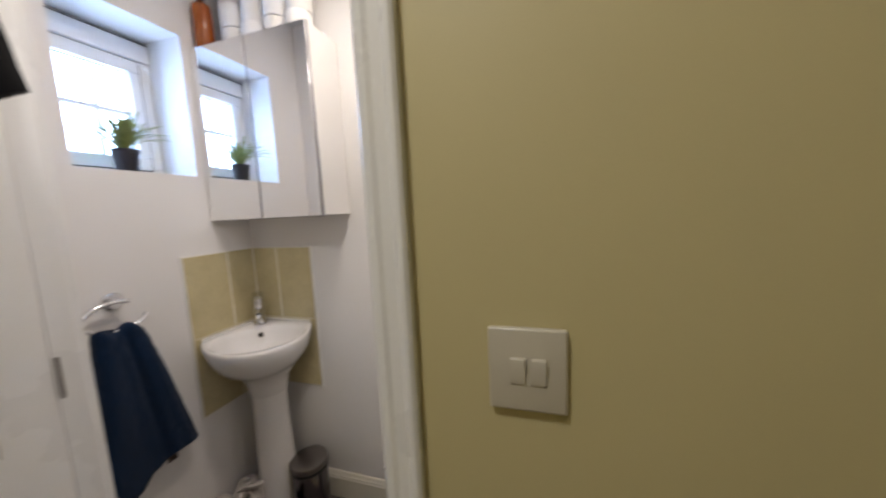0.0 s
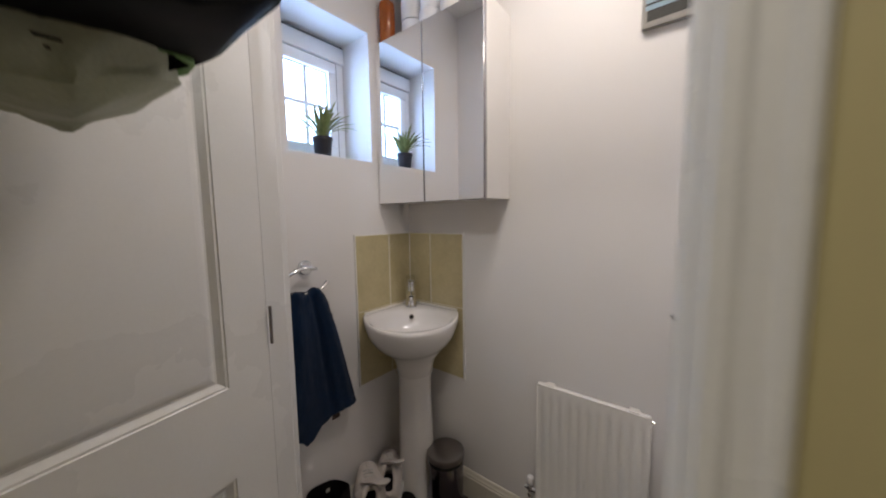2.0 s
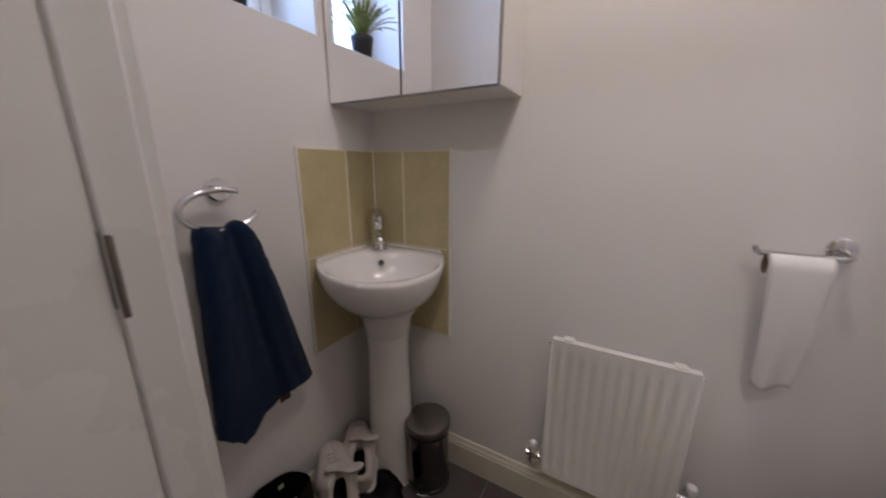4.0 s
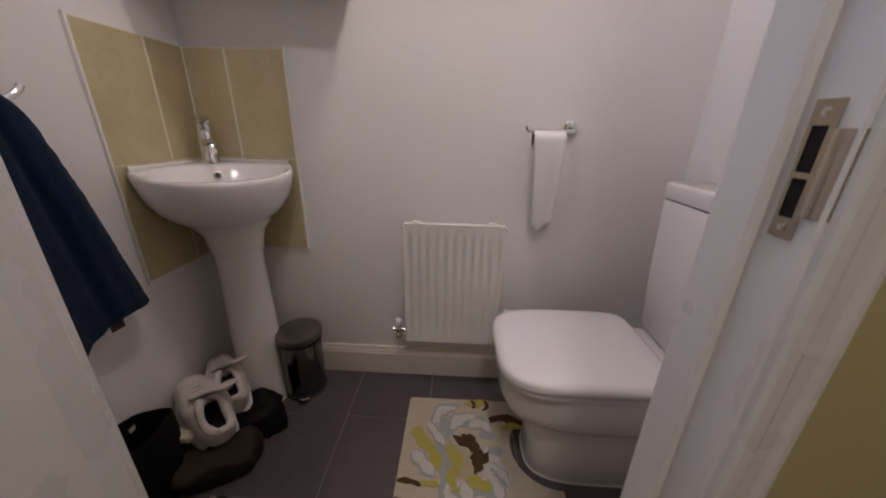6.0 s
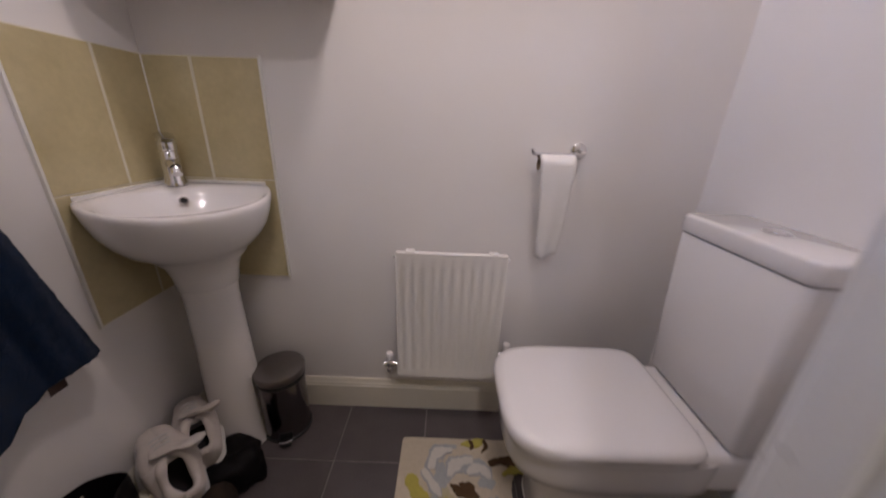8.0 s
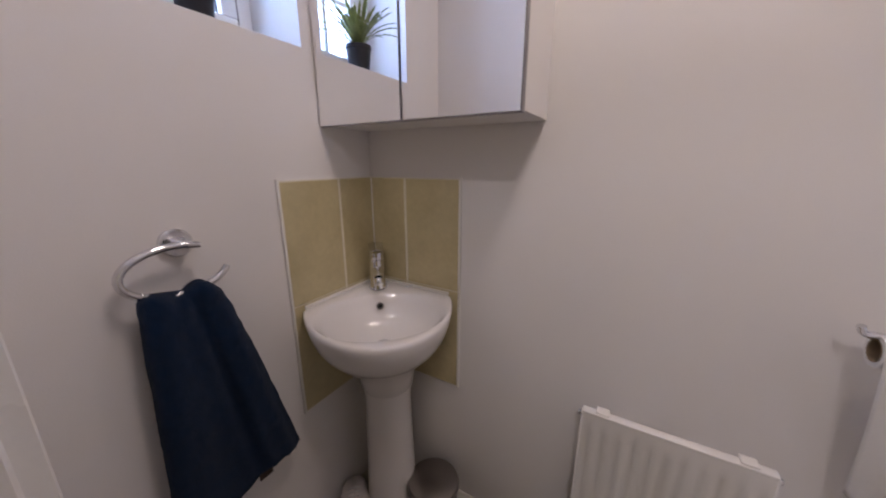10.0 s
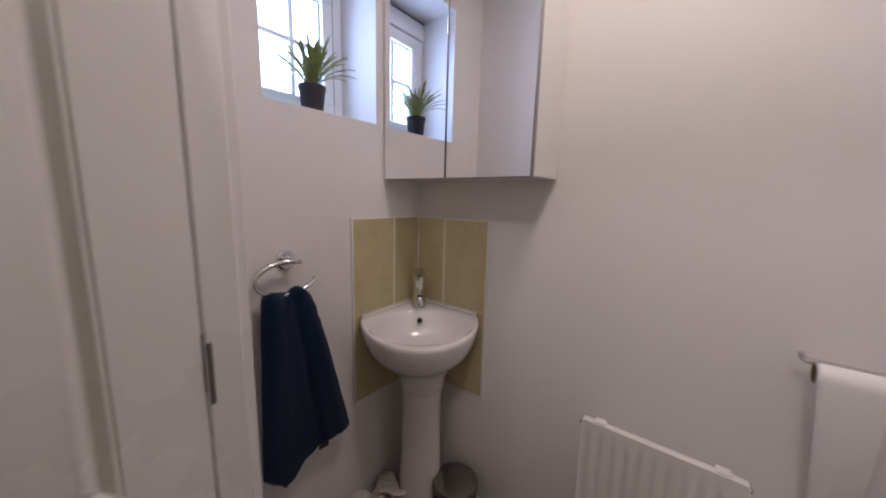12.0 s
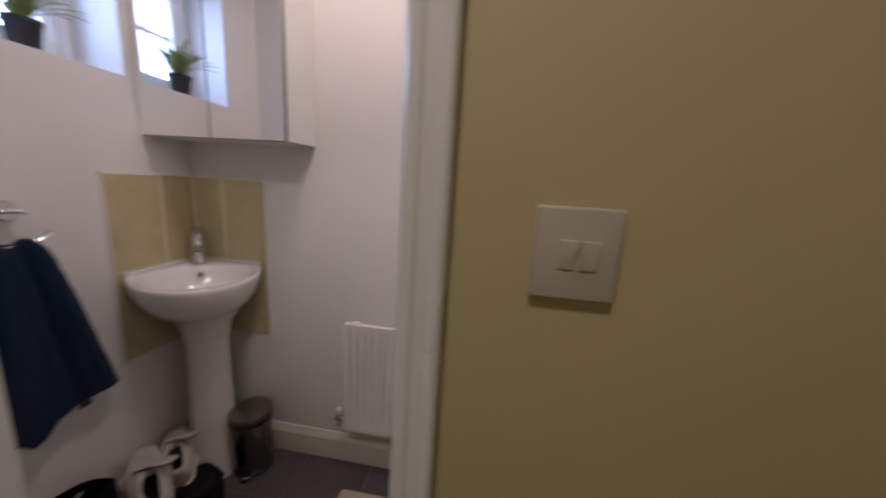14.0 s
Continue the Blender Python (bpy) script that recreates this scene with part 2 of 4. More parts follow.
structure("floor_hall", B(-0.6, 3.0, -2.2, RY - 0.02, -0.06, 0.0), CARPET, "beige carpeted hall floor", "floor")
floor = structure("floor", B(-0.02, RX, RY - 0.02, 0.0, -0.06, -0.003), FGROUT, "dark grey square tiled floor with pale joints", "floor")


def skirting(name, length, m, label):
    prof = [(0, 0), (0.016, 0), (0.016, 0.108), (0.013, 0.113), (0.013, 0.119), (0.009, 0.127), (0.006, 0.138), (0.003, 0.143), (0, 0.143)]
    bm = bmesh.new()
    loft(bm, [[(s, -d, z) for d, z in prof] for s in (0, length)])
    ob = structure(name, bm, CREAM, label, "skirting board")
    ob.matrix_world = m
    return ob


skirting("baseboard_back", RX, pose(0, 0, 0), "cream painted moulded skirting board")
skirting("baseboard_window", -RY - 0.016, pose(0, RY, 0, 0, 0, 90) @ pose(0, 0, 0), "cream painted moulded skirting board")
skirting("baseboard_right", -RY - 0.016, pose(RX, -0.016, 0, 0, 0, -90), "cream painted moulded skirting board")

# doorway
bm = bmesh.new()
box(bm, JL - 0.03, JL, HY - 0.004, RY + 0.004, 0, DH + 0.03, 0.0015)
box(bm, JL, JL + 0.013, -0.938, -0.886, 0, DH, 0.003)
structure("door_lining_hinge_side", bm, GLOSS, "white gloss painted door lining with stop", "door frame")
bm = bmesh.new()
box(bm, JR, JR + 0.03, HY - 0.004, RY + 0.004, 0, DH + 0.03, 0.0015)
box(bm, JR - 0.013, JR, -0.938, -0.886, 0, DH, 0.003)
structure("door_lining_latch_side", bm, GLOSS, "white gloss painted door lining with stop", "door frame")
bm = bmesh.new()
box(bm, JL, JR, HY - 0.004, RY + 0.004, DH, DH + 0.03, 0.0015)
structure("door_lining_head", bm, GLOSS, "white gloss painted door head lining", "door frame")


def architrave(name, m, length):
    prof = [(0, 0), (0.0, 0.012), (0.004, 0.016), (0.014, 0.017), (0.020, 0.014), (0.034, 0.014), (0.040, 0.018), (0.046, 0.018), (0.050, 0.014), (0.050, 0)]
    bm = bmesh.new()
    loft(bm, [[(u, -d, z) for u, d in prof] for z in (0, length)])
    ob = structure(name, bm, GLOSS, "white gloss painted moulded architrave", "door trim")
    ob.matrix_world = m
    return ob


architrave("trim_latch_side", pose(JR + 0.004, HY, 0), DH + 0.056)
architrave("trim_hinge_side", pose(JL - 0.054, HY, 0), DH + 0.056)
ob = architrave("trim_head", pose(JL - 0.054, HY, DH + 0.056) @ pose(0, 0, 0, 0, 90, 0), JR - JL + 0.108)


def door_leaf():
    """Two-panel moulded leaf; local x along the width from the hinge, z up, thickness in y."""
    W, H, T = 0.800, 2.07, 0.035
    root = tagged(new("door_1"), "white moulded two-panel door, standing open into the hall", "door", kind="structure")
    bm = bmesh.new()
    panels = [(0.094, 0.706, 1.045, 1.92), (0.094, 0.706, 0.20, 0.842)]
    for side in (1, -1):
        y = T / 2 * side
        xs, zs = [0, 0.094, 0.706, W], [0, 0.20, 0.842, 1.045, 1.92, H]
        for i in range(3):
            for j in range(5):
                if i == 1 and j in (1, 3):
                    continue
                bm.faces.new([bm.verts.new((x, y, z)) for x, z in ((xs[i], zs[j]), (xs[i + 1], zs[j]), (xs[i + 1], zs[j + 1]), (xs[i], zs[j + 1]))])
        for x0, x1, z0, z1 in panels:
            rings = []
            for inset, depth in ((0, 0), (0.002, 0.0025), (0.006, 0.003), (0.017, 0.012), (0.021, 0.0125), (0.036, 0.004), (0.039, 0.003)):
                d = y - side * depth
                rings.append([(x0 + inset, d, z0 + inset), (x1 - inset, d, z0 + inset), (x1 - inset, d, z1 - inset), (x0 + inset, d, z1 - inset)])
            loft(bm, rings, cap0=False, cap1=True)
    for a, b in (((0, 0), (W, 0)), ((W, 0), (W, H)), ((W, H), (0, H)), ((0, H), (0, 0))):
        bm.faces.new([bm.verts.new(p) for p in ((a[0], T / 2, a[1]), (b[0], T / 2, b[1]), (b[0], -T / 2, b[1]), (a[0], -T / 2, a[1]))])
    bmesh.ops.remove_doubles(bm, verts=bm.verts, dist=0.0002)
    part("leaf", bm, GLOSS, root, smooth=30)
    return root


DOOR_ANGLE = -77
door = door_leaf()
door.matrix_world = pose(JL + 0.004, -0.957, 0.006, 0, 0, DOOR_ANGLE) @ pose(0.002, 0.024, 0)

hinge = thing("butt_hinge", (JL, -0.95, 1.155), "worn steel butt hinge screwed to the white door lining", "hinge")
bm = B(JL, JL + 0.016, -0.9415, -0.9390, 1.115, 1.205, 0.001)
part("plate", bm, STEEL, hinge)
bm = lathe(bmesh.new(), [(0.0032, 1.115), (0.0036, 1.117), (0.0036, 1.203), (0.0032, 1.205)], JL + 0.050, -0.9425, 12)
part("knuckle", bm, STEEL, hinge)
for z in (1.130, 1.160, 1.190):
    ob = part("screw", lathe(bmesh.new(), [(0.004, 0), (0.0035, 0.0008), (0.001, 0.0012)], 0, 0, 12), CHROME, hinge)
    ob.matrix_world = pose(JL + 0.008, -0.9390, z, -90, 0, 0)

# strike plate
strike = thing("strike_plate", (JR, -0.93, 1.006), "satin steel strike plate with two latch holes in the door lining", "strike plate")
X = JR - 0.002
y0, y1, z0, z1 = -0.968, -0.946, 1.006, 1.119
ys, zs = [y0, y0 + 0.005, y1 - 0.004, y1], [z0, 1.024, 1.057, 1.062, 1.099, z1]
bm = bmesh.new()
grid = {(i, j, k): bm.verts.new((X + 0.003 * k, y, z)) for i, y in enumerate(ys) for j, z in enumerate(zs) for k in (0, 1)}
solid = {(i, j) for i in range(3) for j in range(5)} - {(1, 1), (1, 3)}
for i, j in solid:
    for k in (0, 1):
        bm.faces.new([grid[a] for a in ((i, j, k), (i + 1, j, k), (i + 1, j + 1, k), (i, j + 1, k))])
    for di, dj, a, b in ((-1, 0, (i, j), (i, j + 1)), (1, 0, (i + 1, j), (i + 1, j + 1)), (0, -1, (i, j), (i + 1, j)), (0, 1, (i, j + 1), (i + 1, j + 1))):
        if (i + di, j + dj) not in solid:
            bm.faces.new([grid[(*a, 0)], grid[(*b, 0)], grid[(*b, 1)], grid[(*a, 1)]])
part("plate", bm, BRASS, strike)
# black sheets on the solid lining paint the shade of both holes
part("keep_hole_shade", B(JR - 0.0006, JR + 0.0004, y0 + 0.004, y1 - 0.003, 1.023, 1.059), HOLE_SHADE, strike, "black patch for the shade in the bolt hole")
part("latch_hole_shade", B(JR - 0.0006, JR + 0.0004, y0 + 0.004, y1 - 0.003, 1.060, 1.101), HOLE_SHADE, strike, "black patch for the shade in the latch hole")
bm = bmesh.new()
lip = [(JR - 0.002, -0.968), (JR - 0.003, -0.972), (JR - 0.0025, -0.977), (JR + 0.0005, -0.983), (JR + 0.004, -0.986)]
rings = []
for z in (1.027, 1.097):
    rings.append([(x, y, z) for x, y in lip] + [(x + 0.0015, y, z) for x, y in reversed(lip)])
loft(bm, rings)
part("lip", bm, BRASS, strike, "bent latch lip")
for z in (1.015, 1.109):
    bm = bmesh.new()
    lathe(bm, [(0.004, 0), (0.0035, 0.0008), (0.001, 0.0012)], 0, 0, 12)
    ob = part("screw", bm, CHROME, strike)
    ob.matrix_world = pose(X, -0.957, z, 0, -90, 0)

# window
win = tagged(new("window_1"), "small white plastic casement window with glazing bars", "window", kind="structure")
FX = -0.20
bm = bmesh.new()
for a in ((WY0, WY1, WZ0, WZ0 + 0.045), (WY0, WY1, WZ1 - 0.045, WZ1), (WY0, WY0 + 0.045, WZ0 + 0.045, WZ1 - 0.045), (WY1 - 0.045, WY1, WZ0 + 0.045, WZ1 - 0.045)):
    box(bm, FX - 0.06, FX, *a, bevel=0.003)
part("window_frame", bm, UPVC, win)
sy0, sy1, sz0, sz1 = WY0 + 0.036, WY1 - 0.048, WZ0 + 0.036, WZ1 - 0.095
bm = bmesh.new()
for a in ((sy0, sy1, sz0, sz0 + 0.05), (sy0, sy1, sz1 - 0.05, sz1), (sy0, sy0 + 0.05, sz0 + 0.05, sz1 - 0.05), (sy1 - 0.042, sy1, sz0 + 0.05, sz1 - 0.05)):
    box(bm, FX - 0.045, FX + 0.012, *a, bevel=0.004, seg=2)
sash = part("sash", bm, UPVC, win)
# strip is gasket plus the painted shadow gap between sash and frame
bm = bmesh.new()
for a in ((sy0 - 0.004, sy1 + 0.004, sz0 - 0.004, sz0 + 0.002), (sy0 - 0.004, sy1 + 0.004, sz1 - 0.002, sz1 + 0.004), (sy0 - 0.004, sy0 + 0.002, sz0 + 0.002, sz1 - 0.002), (sy1 - 0.002, sy1 + 0.006, sz0 + 0.002, sz1 - 0.002)):
    box(bm, FX - 0.001, FX + 0.004, *a)
part("gasket", bm, SEAL_SHADE, win, "dark line for the gasket and the shade of the sash gap")
bm = bmesh.new()
for a in ((sy0 + 0.047, sy1 - 0.047, sz0 + 0.047, sz0 + 0.051), (sy0 + 0.047, sy1 - 0.047, sz1 - 0.053, sz1 - 0.047), (sy1 - 0.045, sy1 - 0.040, sz0 + 0.051, sz1 - 0.053)):
    box(bm, FX - 0.014, FX - 0.008, *a)
part("glazing_gasket", bm, SEAL_SHADE, win, "dark glazing gasket")
part("head_rail", B(FX - 0.05, FX + 0.016, WY0 + 0.002, WY1 - 0.002, WZ1 - 0.090, WZ1 - 0.012, bevel=0.004), UPVC, win, "white trickle vent rail")
# dark bar on the rail paints the shade of the vent slot
part("vent_slot_shade", B(FX + 0.0155, FX + 0.018, WY0 + 0.01, WY1 - 0.01, WZ1 - 0.018, WZ1 - 0.013), SEAL_SHADE, win)
gy0, gy1, gz0, gz1 = sy0 + 0.05, sy1 - 0.042, sz0 + 0.05, sz1 - 0.05
gy, gz = (gy0 + gy1) / 2, gz0 + (gz1 - gz0) * 0.52
bars = bmesh.new()
box(bars, FX - 0.033, FX - 0.003, gy - 0.008, gy + 0.008, gz0, gz1)
part("glazing_bar", bars, UPVC, win)
part("glazing_bar", B(FX - 0.03, FX - 0.006, gy0, gy1, gz - 0.008, gz + 0.008), UPVC, win)
for a in ((gy0, gy, gz0, gz), (gy, gy1, gz0, gz), (gy0, gy, gz, gz1), (gy, gy1, gz, gz1)):
    p = part("pane", B(FX - 0.022, FX - 0.017, *a), GLASS, win)
    p.visible_shadow = False
structure("window_board", B(FX, -0.001, WY0 + 0.001, WY1 - 0.001, WZ0, WZ0 + 0.003, 0.001), GLOSS, "white painted window board", "window sill")

# lamps of the two rooms (out of view on the ceilings)
for x, y, top_z, p, size, tone in ((0.96, -0.48, CZ, 6.2, 0.30, (1.0, 0.88, 0.765)), (1.08, -1.72, CZ + 0.05, 8.0, 0.24, (1.0, 0.95, 0.92))):
    th = thing("ceiling_light", (x, y, top_z), "round opal glass ceiling light", "ceiling light")
    part("base", lathe(bmesh.new(), [(0.13, top_z - 0.02), (0.13, top_z)], x, y, 32), UPVC, th)
    part("shade", lathe(bmesh.new(), [(0.02, top_z - 0.085), (0.07, top_z - 0.078), (0.11, top_z - 0.05), (0.122, top_z - 0.021)], x, y, 32), OPAL, th)
    area_lamp("ceiling_lamp", look((x, y, top_z - 0.092), (x, y, 0)), size, size, p, tone, "DISK")

# ---- things ----

# splashback tiles
def wall_tiles():
    root = tagged(new("splashback"), "beige marbled tile splashback in the corner, pale joints", "wall tiles", kind="structure")
    part("grout_bed", B(0, 0.0075, -0.357, 0, 0.611, 1.327), GROUT, root)
    part("grout_bed", B(0.0075, 0.360, -0.0075, 0, 0.611, 1.327), GROUT, root)
    for z0, z1 in ((0.614, 0.965), (0.968, 1.324)):
        for a, b in ((0.005, 0.150), (0.153, 0.356)):
            part("tile", B(0.003, 0.009, -b - 0.001, -a - 0.006, z0, z1, 0.001), TILE, root)
            part("tile", B(a + 0.006, b, -0.009, -0.003, z0, z1, 0.001), TILE, root)
    part("corner_bead", B(0.007, 0.0115, -0.0115, -0.007, 0.95, 1.327, 0.0015), SEALANT, root)
    part("edge_trim", B(0, 0.0105, -0.364, -0.3575, 0.606, 1.332, 0.001), SEALANT, root, "white tile edge trim")
    part("edge_trim", B(0.3575, 0.364, -0.0105, 0, 0.606, 1.332, 0.001), SEALANT, root, "white tile edge trim")


wall_tiles()


def basin():
    px_, py_ = 0.174, -0.160  # pedestal axis
    th = thing("wash_basin", (0.17, -0.17, 0), "white ceramic corner wash basin on a tapered pedestal", "wash basin")
    c = Vector((0.19, -0.19))
    out = [Vector((0.010, 0.0))]
    poly = []
    for k in range(61):
        a = math.pi / 2 * k / 60
        r = 0.325 + 0.152 * math.sin(2 * a) ** 1.05
        poly.append(Vector((max(0.0095, r * math.sin(a)), min(-0.0095, -r * math.cos(a)))))
    poly.append(Vector((0.0095, -0.0095)))
    N = 72

    def radius(ang):
        d = Vector((math.cos(ang), math.sin(ang)))
        best = 0.5
        for p, q in zip(poly, poly[1:] + poly[:1]):
            e = q - p
            den = d.x * e.y - d.y * e.x
            if abs(den) < 1e-9:
                continue
            w = p - c
            t = (w.x * e.y - w.y * e.x) / den
            s = (w.x * d.y - w.y * d.x) / den
            if t > 0 and -1e-6 <= s <= 1 + 1e-6:
                best = min(best, t)
        return best

    R = [radius(2 * math.pi * k / N) for k in range(N)]

    def ring(scale, z, inset=0.0, pull=0.0):
        q = []
        for k in range(N):
            a = 2 * math.pi * k / N
            r = max(0.02, (R[k] - inset)) * scale
            q.append((c.x + r * math.cos(a) - pull, c.y + r * math.sin(a) + pull, z))
        return q

    e = Vector((0.214, -0.214))

    def bowl(s, z, back=0.0):
        q = []
        for k in range(N):
            a = 2 * math.pi * k / N
            d = Vector((math.cos(a), math.sin(a)))
            u, v = (d.x - d.y) / math.sqrt(2), (d.x + d.y) / math.sqrt(2)
            r = 1 / math.sqrt((u / 0.134) ** 2 + (v / 0.190) ** 2)
            q.append((e.x + d.x * r * s - back, e.y + d.y * r * s + back, z))
        return q

    bm = bmesh.new()
    rings = []
    for r, z in ((0.083, 0.658), (0.086, 0.662), (0.090, 0.700), (0.101, 0.735), (0.122, 0.760)):
        rings.append([(px_ + r * math.cos(2 * math.pi * k / N), py_ + r * math.sin(2 * math.pi * k / N), z) for k in range(N)])
    for s, z in ((0.58, 0.778), (0.72, 0.797), (0.83, 0.825), (0.915, 0.860), (0.97, 0.902), (1.0, 0.934)):
        rings.append(ring(s, z, 0, 0.02 * (1 - s)))
    rings += [ring(1.0, 0.944), ring(0.99, 0.951), ring(0.97, 0.953)]
    rings += [bowl(1.04, 0.951), bowl(1.0, 0.945), bowl(0.93, 0.925), bowl(0.80, 0.885, 0.002), bowl(0.55, 0.850, 0.006), bowl(0.2, 0.838, 0.010)]
    loft(bm, rings, cap0=False, cap1=True)
    for v in bm.verts:
        v.co.z -= 0.026 * max(0.0, ((v.co.x - v.co.y) / math.sqrt(2) - 0.22) / 0.28) * max(0.0, (v.co.z - 0.82) / 0.13)
    part("bowl", bm, CERAMIC, th, smooth=60)
    prof = [(0.102, 0.0), (0.102, 0.012), (0.096, 0.03), (0.087, 0.20), (0.080, 0.45), (0.077, 0.58), (0.078, 0.63), (0.080, 0.652), (0.080, 0.6585)]
    part("base_sealant", lathe(bmesh.new(), [(0.106, 0.0005), (0.1055, 0.004), (0.102, 0.007)], px_, py_, 40), SEALANT, th, "white sealant line round the pedestal")
    part("pedestal", lathe(bmesh.new(), prof, px_, py_, 48), CERAMIC, th)
    ov = part("overflow", lathe(bmesh.new(), [(0.013, 0), (0.0125, 0.002), (0.009, 0.0022), (0.0085, 0.0006)], 0, 0, 20), STEEL, th, "chrome overflow ring")
    ov.matrix_world = pose(0.136, -0.136, 0.917, 0, 62, -45) 
    # black disc paints the shade of the overflow opening
    hole = part("overflow_hole_shade", lathe(bmesh.new(), [(0.009, 0), (0.0088, 0.0008)], 0, 0, 16), HOLE_SHADE, th)
    hole.matrix_world = ov.matrix_world.copy()
    bm = lathe(bmesh.new(), [(0.022, 0.838), (0.022, 0.842), (0.016, 0.8425)], 0.212, -0.212, 20)
    part("waste", bm, CHROME, th, "chrome basin waste")
    bm = bmesh.new()
    box(bm, 0.0098, 0.016, -0.326, -0.010, 0.948, 0.962, 0.002)
    box(bm, 0.016, 0.326, -0.016, -0.0098, 0.948, 0.962, 0.002)
    part("sealant_bead", bm, SEALANT, th)
    return th


basin()


def tap():
    th = thing("mixer_tap", (0.082, -0.082, 0.952), "chrome single-lever mixer tap on the basin", "tap")
    m = pose(0.082, -0.082, 0.964, 0, 0, -45)
    items = []
    bm = lathe(bmesh.new(), [(0.030, -0.012), (0.030, 0.001), (0.026, 0.006), (0.0245, 0.05), (0.0235, 0.088), (0.021, 0.093)], 0, 0, 28)
    items.append(("body", bm))
    bm = tube(bmesh.new(), [(0.010, 0, 0.055), (0.035, 0, 0.060), (0.062, 0, 0.058), (0.076, 0, 0.050)], lambda t: 0.017 - 0.003 * t, 16)
    items.append(("spout", bm))
    bm = lathe(bmesh.new(), [(0.013, -0.014), (0.014, -0.012), (0.014, 0.004), (0.012, 0.006)], 0, 0, 18)
    bmesh.ops.rotate(bm, cent=(0, 0, 0), matrix=Matrix.Rotation(radians(-35), 3, "Y"), verts=bm.verts)
    bmesh.ops.translate(bm, vec=(0.080, 0, 0.044), verts=bm.verts)
    items.append(("aerator", bm))
    bm = lathe(bmesh.new(), [(0.0235, 0.094), (0.0255, 0.098), (0.0255, 0.118), (0.020, 0.126)], 0, 0, 28)
    items.append(("cap", bm))
    bm = bmesh.new()
    loft(bm, [[(x, w * math.copysign(abs(math.cos(a)) ** 0.6, math.cos(a)), z + h * math.sin(a)) for a in [2 * math.pi * k / 16 for k in range(16)]] for x, w, z, h in ((-0.036, 0.020, 0.142, 0.003), (-0.030, 0.025, 0.139, 0.005), (0.0, 0.024, 0.131, 0.008), (0.028, 0.021, 0.126, 0.007), (0.034, 0.015, 0.125, 0.004))])
    items.append(("lever", bm))
    for n, bm in items:
        ob = part(n, bm, CHROME, th)
        ob.matrix_world = m


tap()


def pedal_bin():
    x, y = 0.330, -0.122
    th = thing("pedal_bin", (x, y, 0), "small round polished steel pedal bin with black trim", "bin")
    part("base_ring", lathe(bmesh.new(), [(0.084, 0), (0.088, 0.003), (0.088, 0.014), (0.085, 0.016)], x, y, 36), BLACK, th)
    part("body", lathe(bmesh.new(), [(0.083, 0.016), (0.083, 0.245), (0.082, 0.248)], x, y, 48), BINBODY, th)
    part("collar", lathe(bmesh.new(), [(0.084, 0.248), (0.0865, 0.250), (0.0865, 0.265), (0.085, 0.267)], x, y, 40), BLACK, th, "black plastic collar")
    part("lid", lathe(bmesh.new(), [(0.088, 0.267), (0.0895, 0.270), (0.0895, 0.290), (0.087, 0.295), (0.066, 0.301), (0.036, 0.304), (0.002, 0.305)], x, y, 48), STEEL, th, "brushed steel domed lid")
    d = Vector((0.35, -1.0, 0)).normalized()
    bm = bmesh.new()
    loft(bm, [[(s, w * math.cos(a), 0.016 + 0.007 * math.sin(a)) for a in [2 * math.pi * k / 12 for k in range(12)]] for s, w in ((0.078, 0.02), (0.098, 0.022), (0.110, 0.021), (0.114, 0.016))])
    ob = part("pedal", bm, BLACK, th)
    ob.matrix_world = pose(x, y, 0, 0, 0, math.degrees(math.atan2(d.y, d.x)))
    ob = part("pedal_bar", tube(bmesh.new(), [(0.103, -0.021, 0.024), (0.107, 0.0, 0.0245), (0.103, 0.021, 0.024)], 0.0042, 8), CHROME, th, "chrome pedal edge")
    ob.matrix_world = pose(x, y, 0, 0, 0, math.degrees(math.atan2(d.y, d.x)))
    ob = part("pedal_slot", B(0.079, 0.0855, -0.024, 0.024, 0.017, 0.05, 0.002), BLACK, th)
    ob.matrix_world = pose(x, y, 0, 0, 0, math.degrees(math.atan2(d.y, d.x)))
    hx = Vector((-0.4, 0.9, 0)).normalized()
    ob = part("lid_hinge", B(0.08, 0.098, -0.02, 0.02, 0.245, 0.285, 0.003), BLACK, th)
    ob.matrix_world = pose(x, y, 0, 0, 0, math.degrees(math.atan2(hx.y, hx.x)))


pedal_bin()


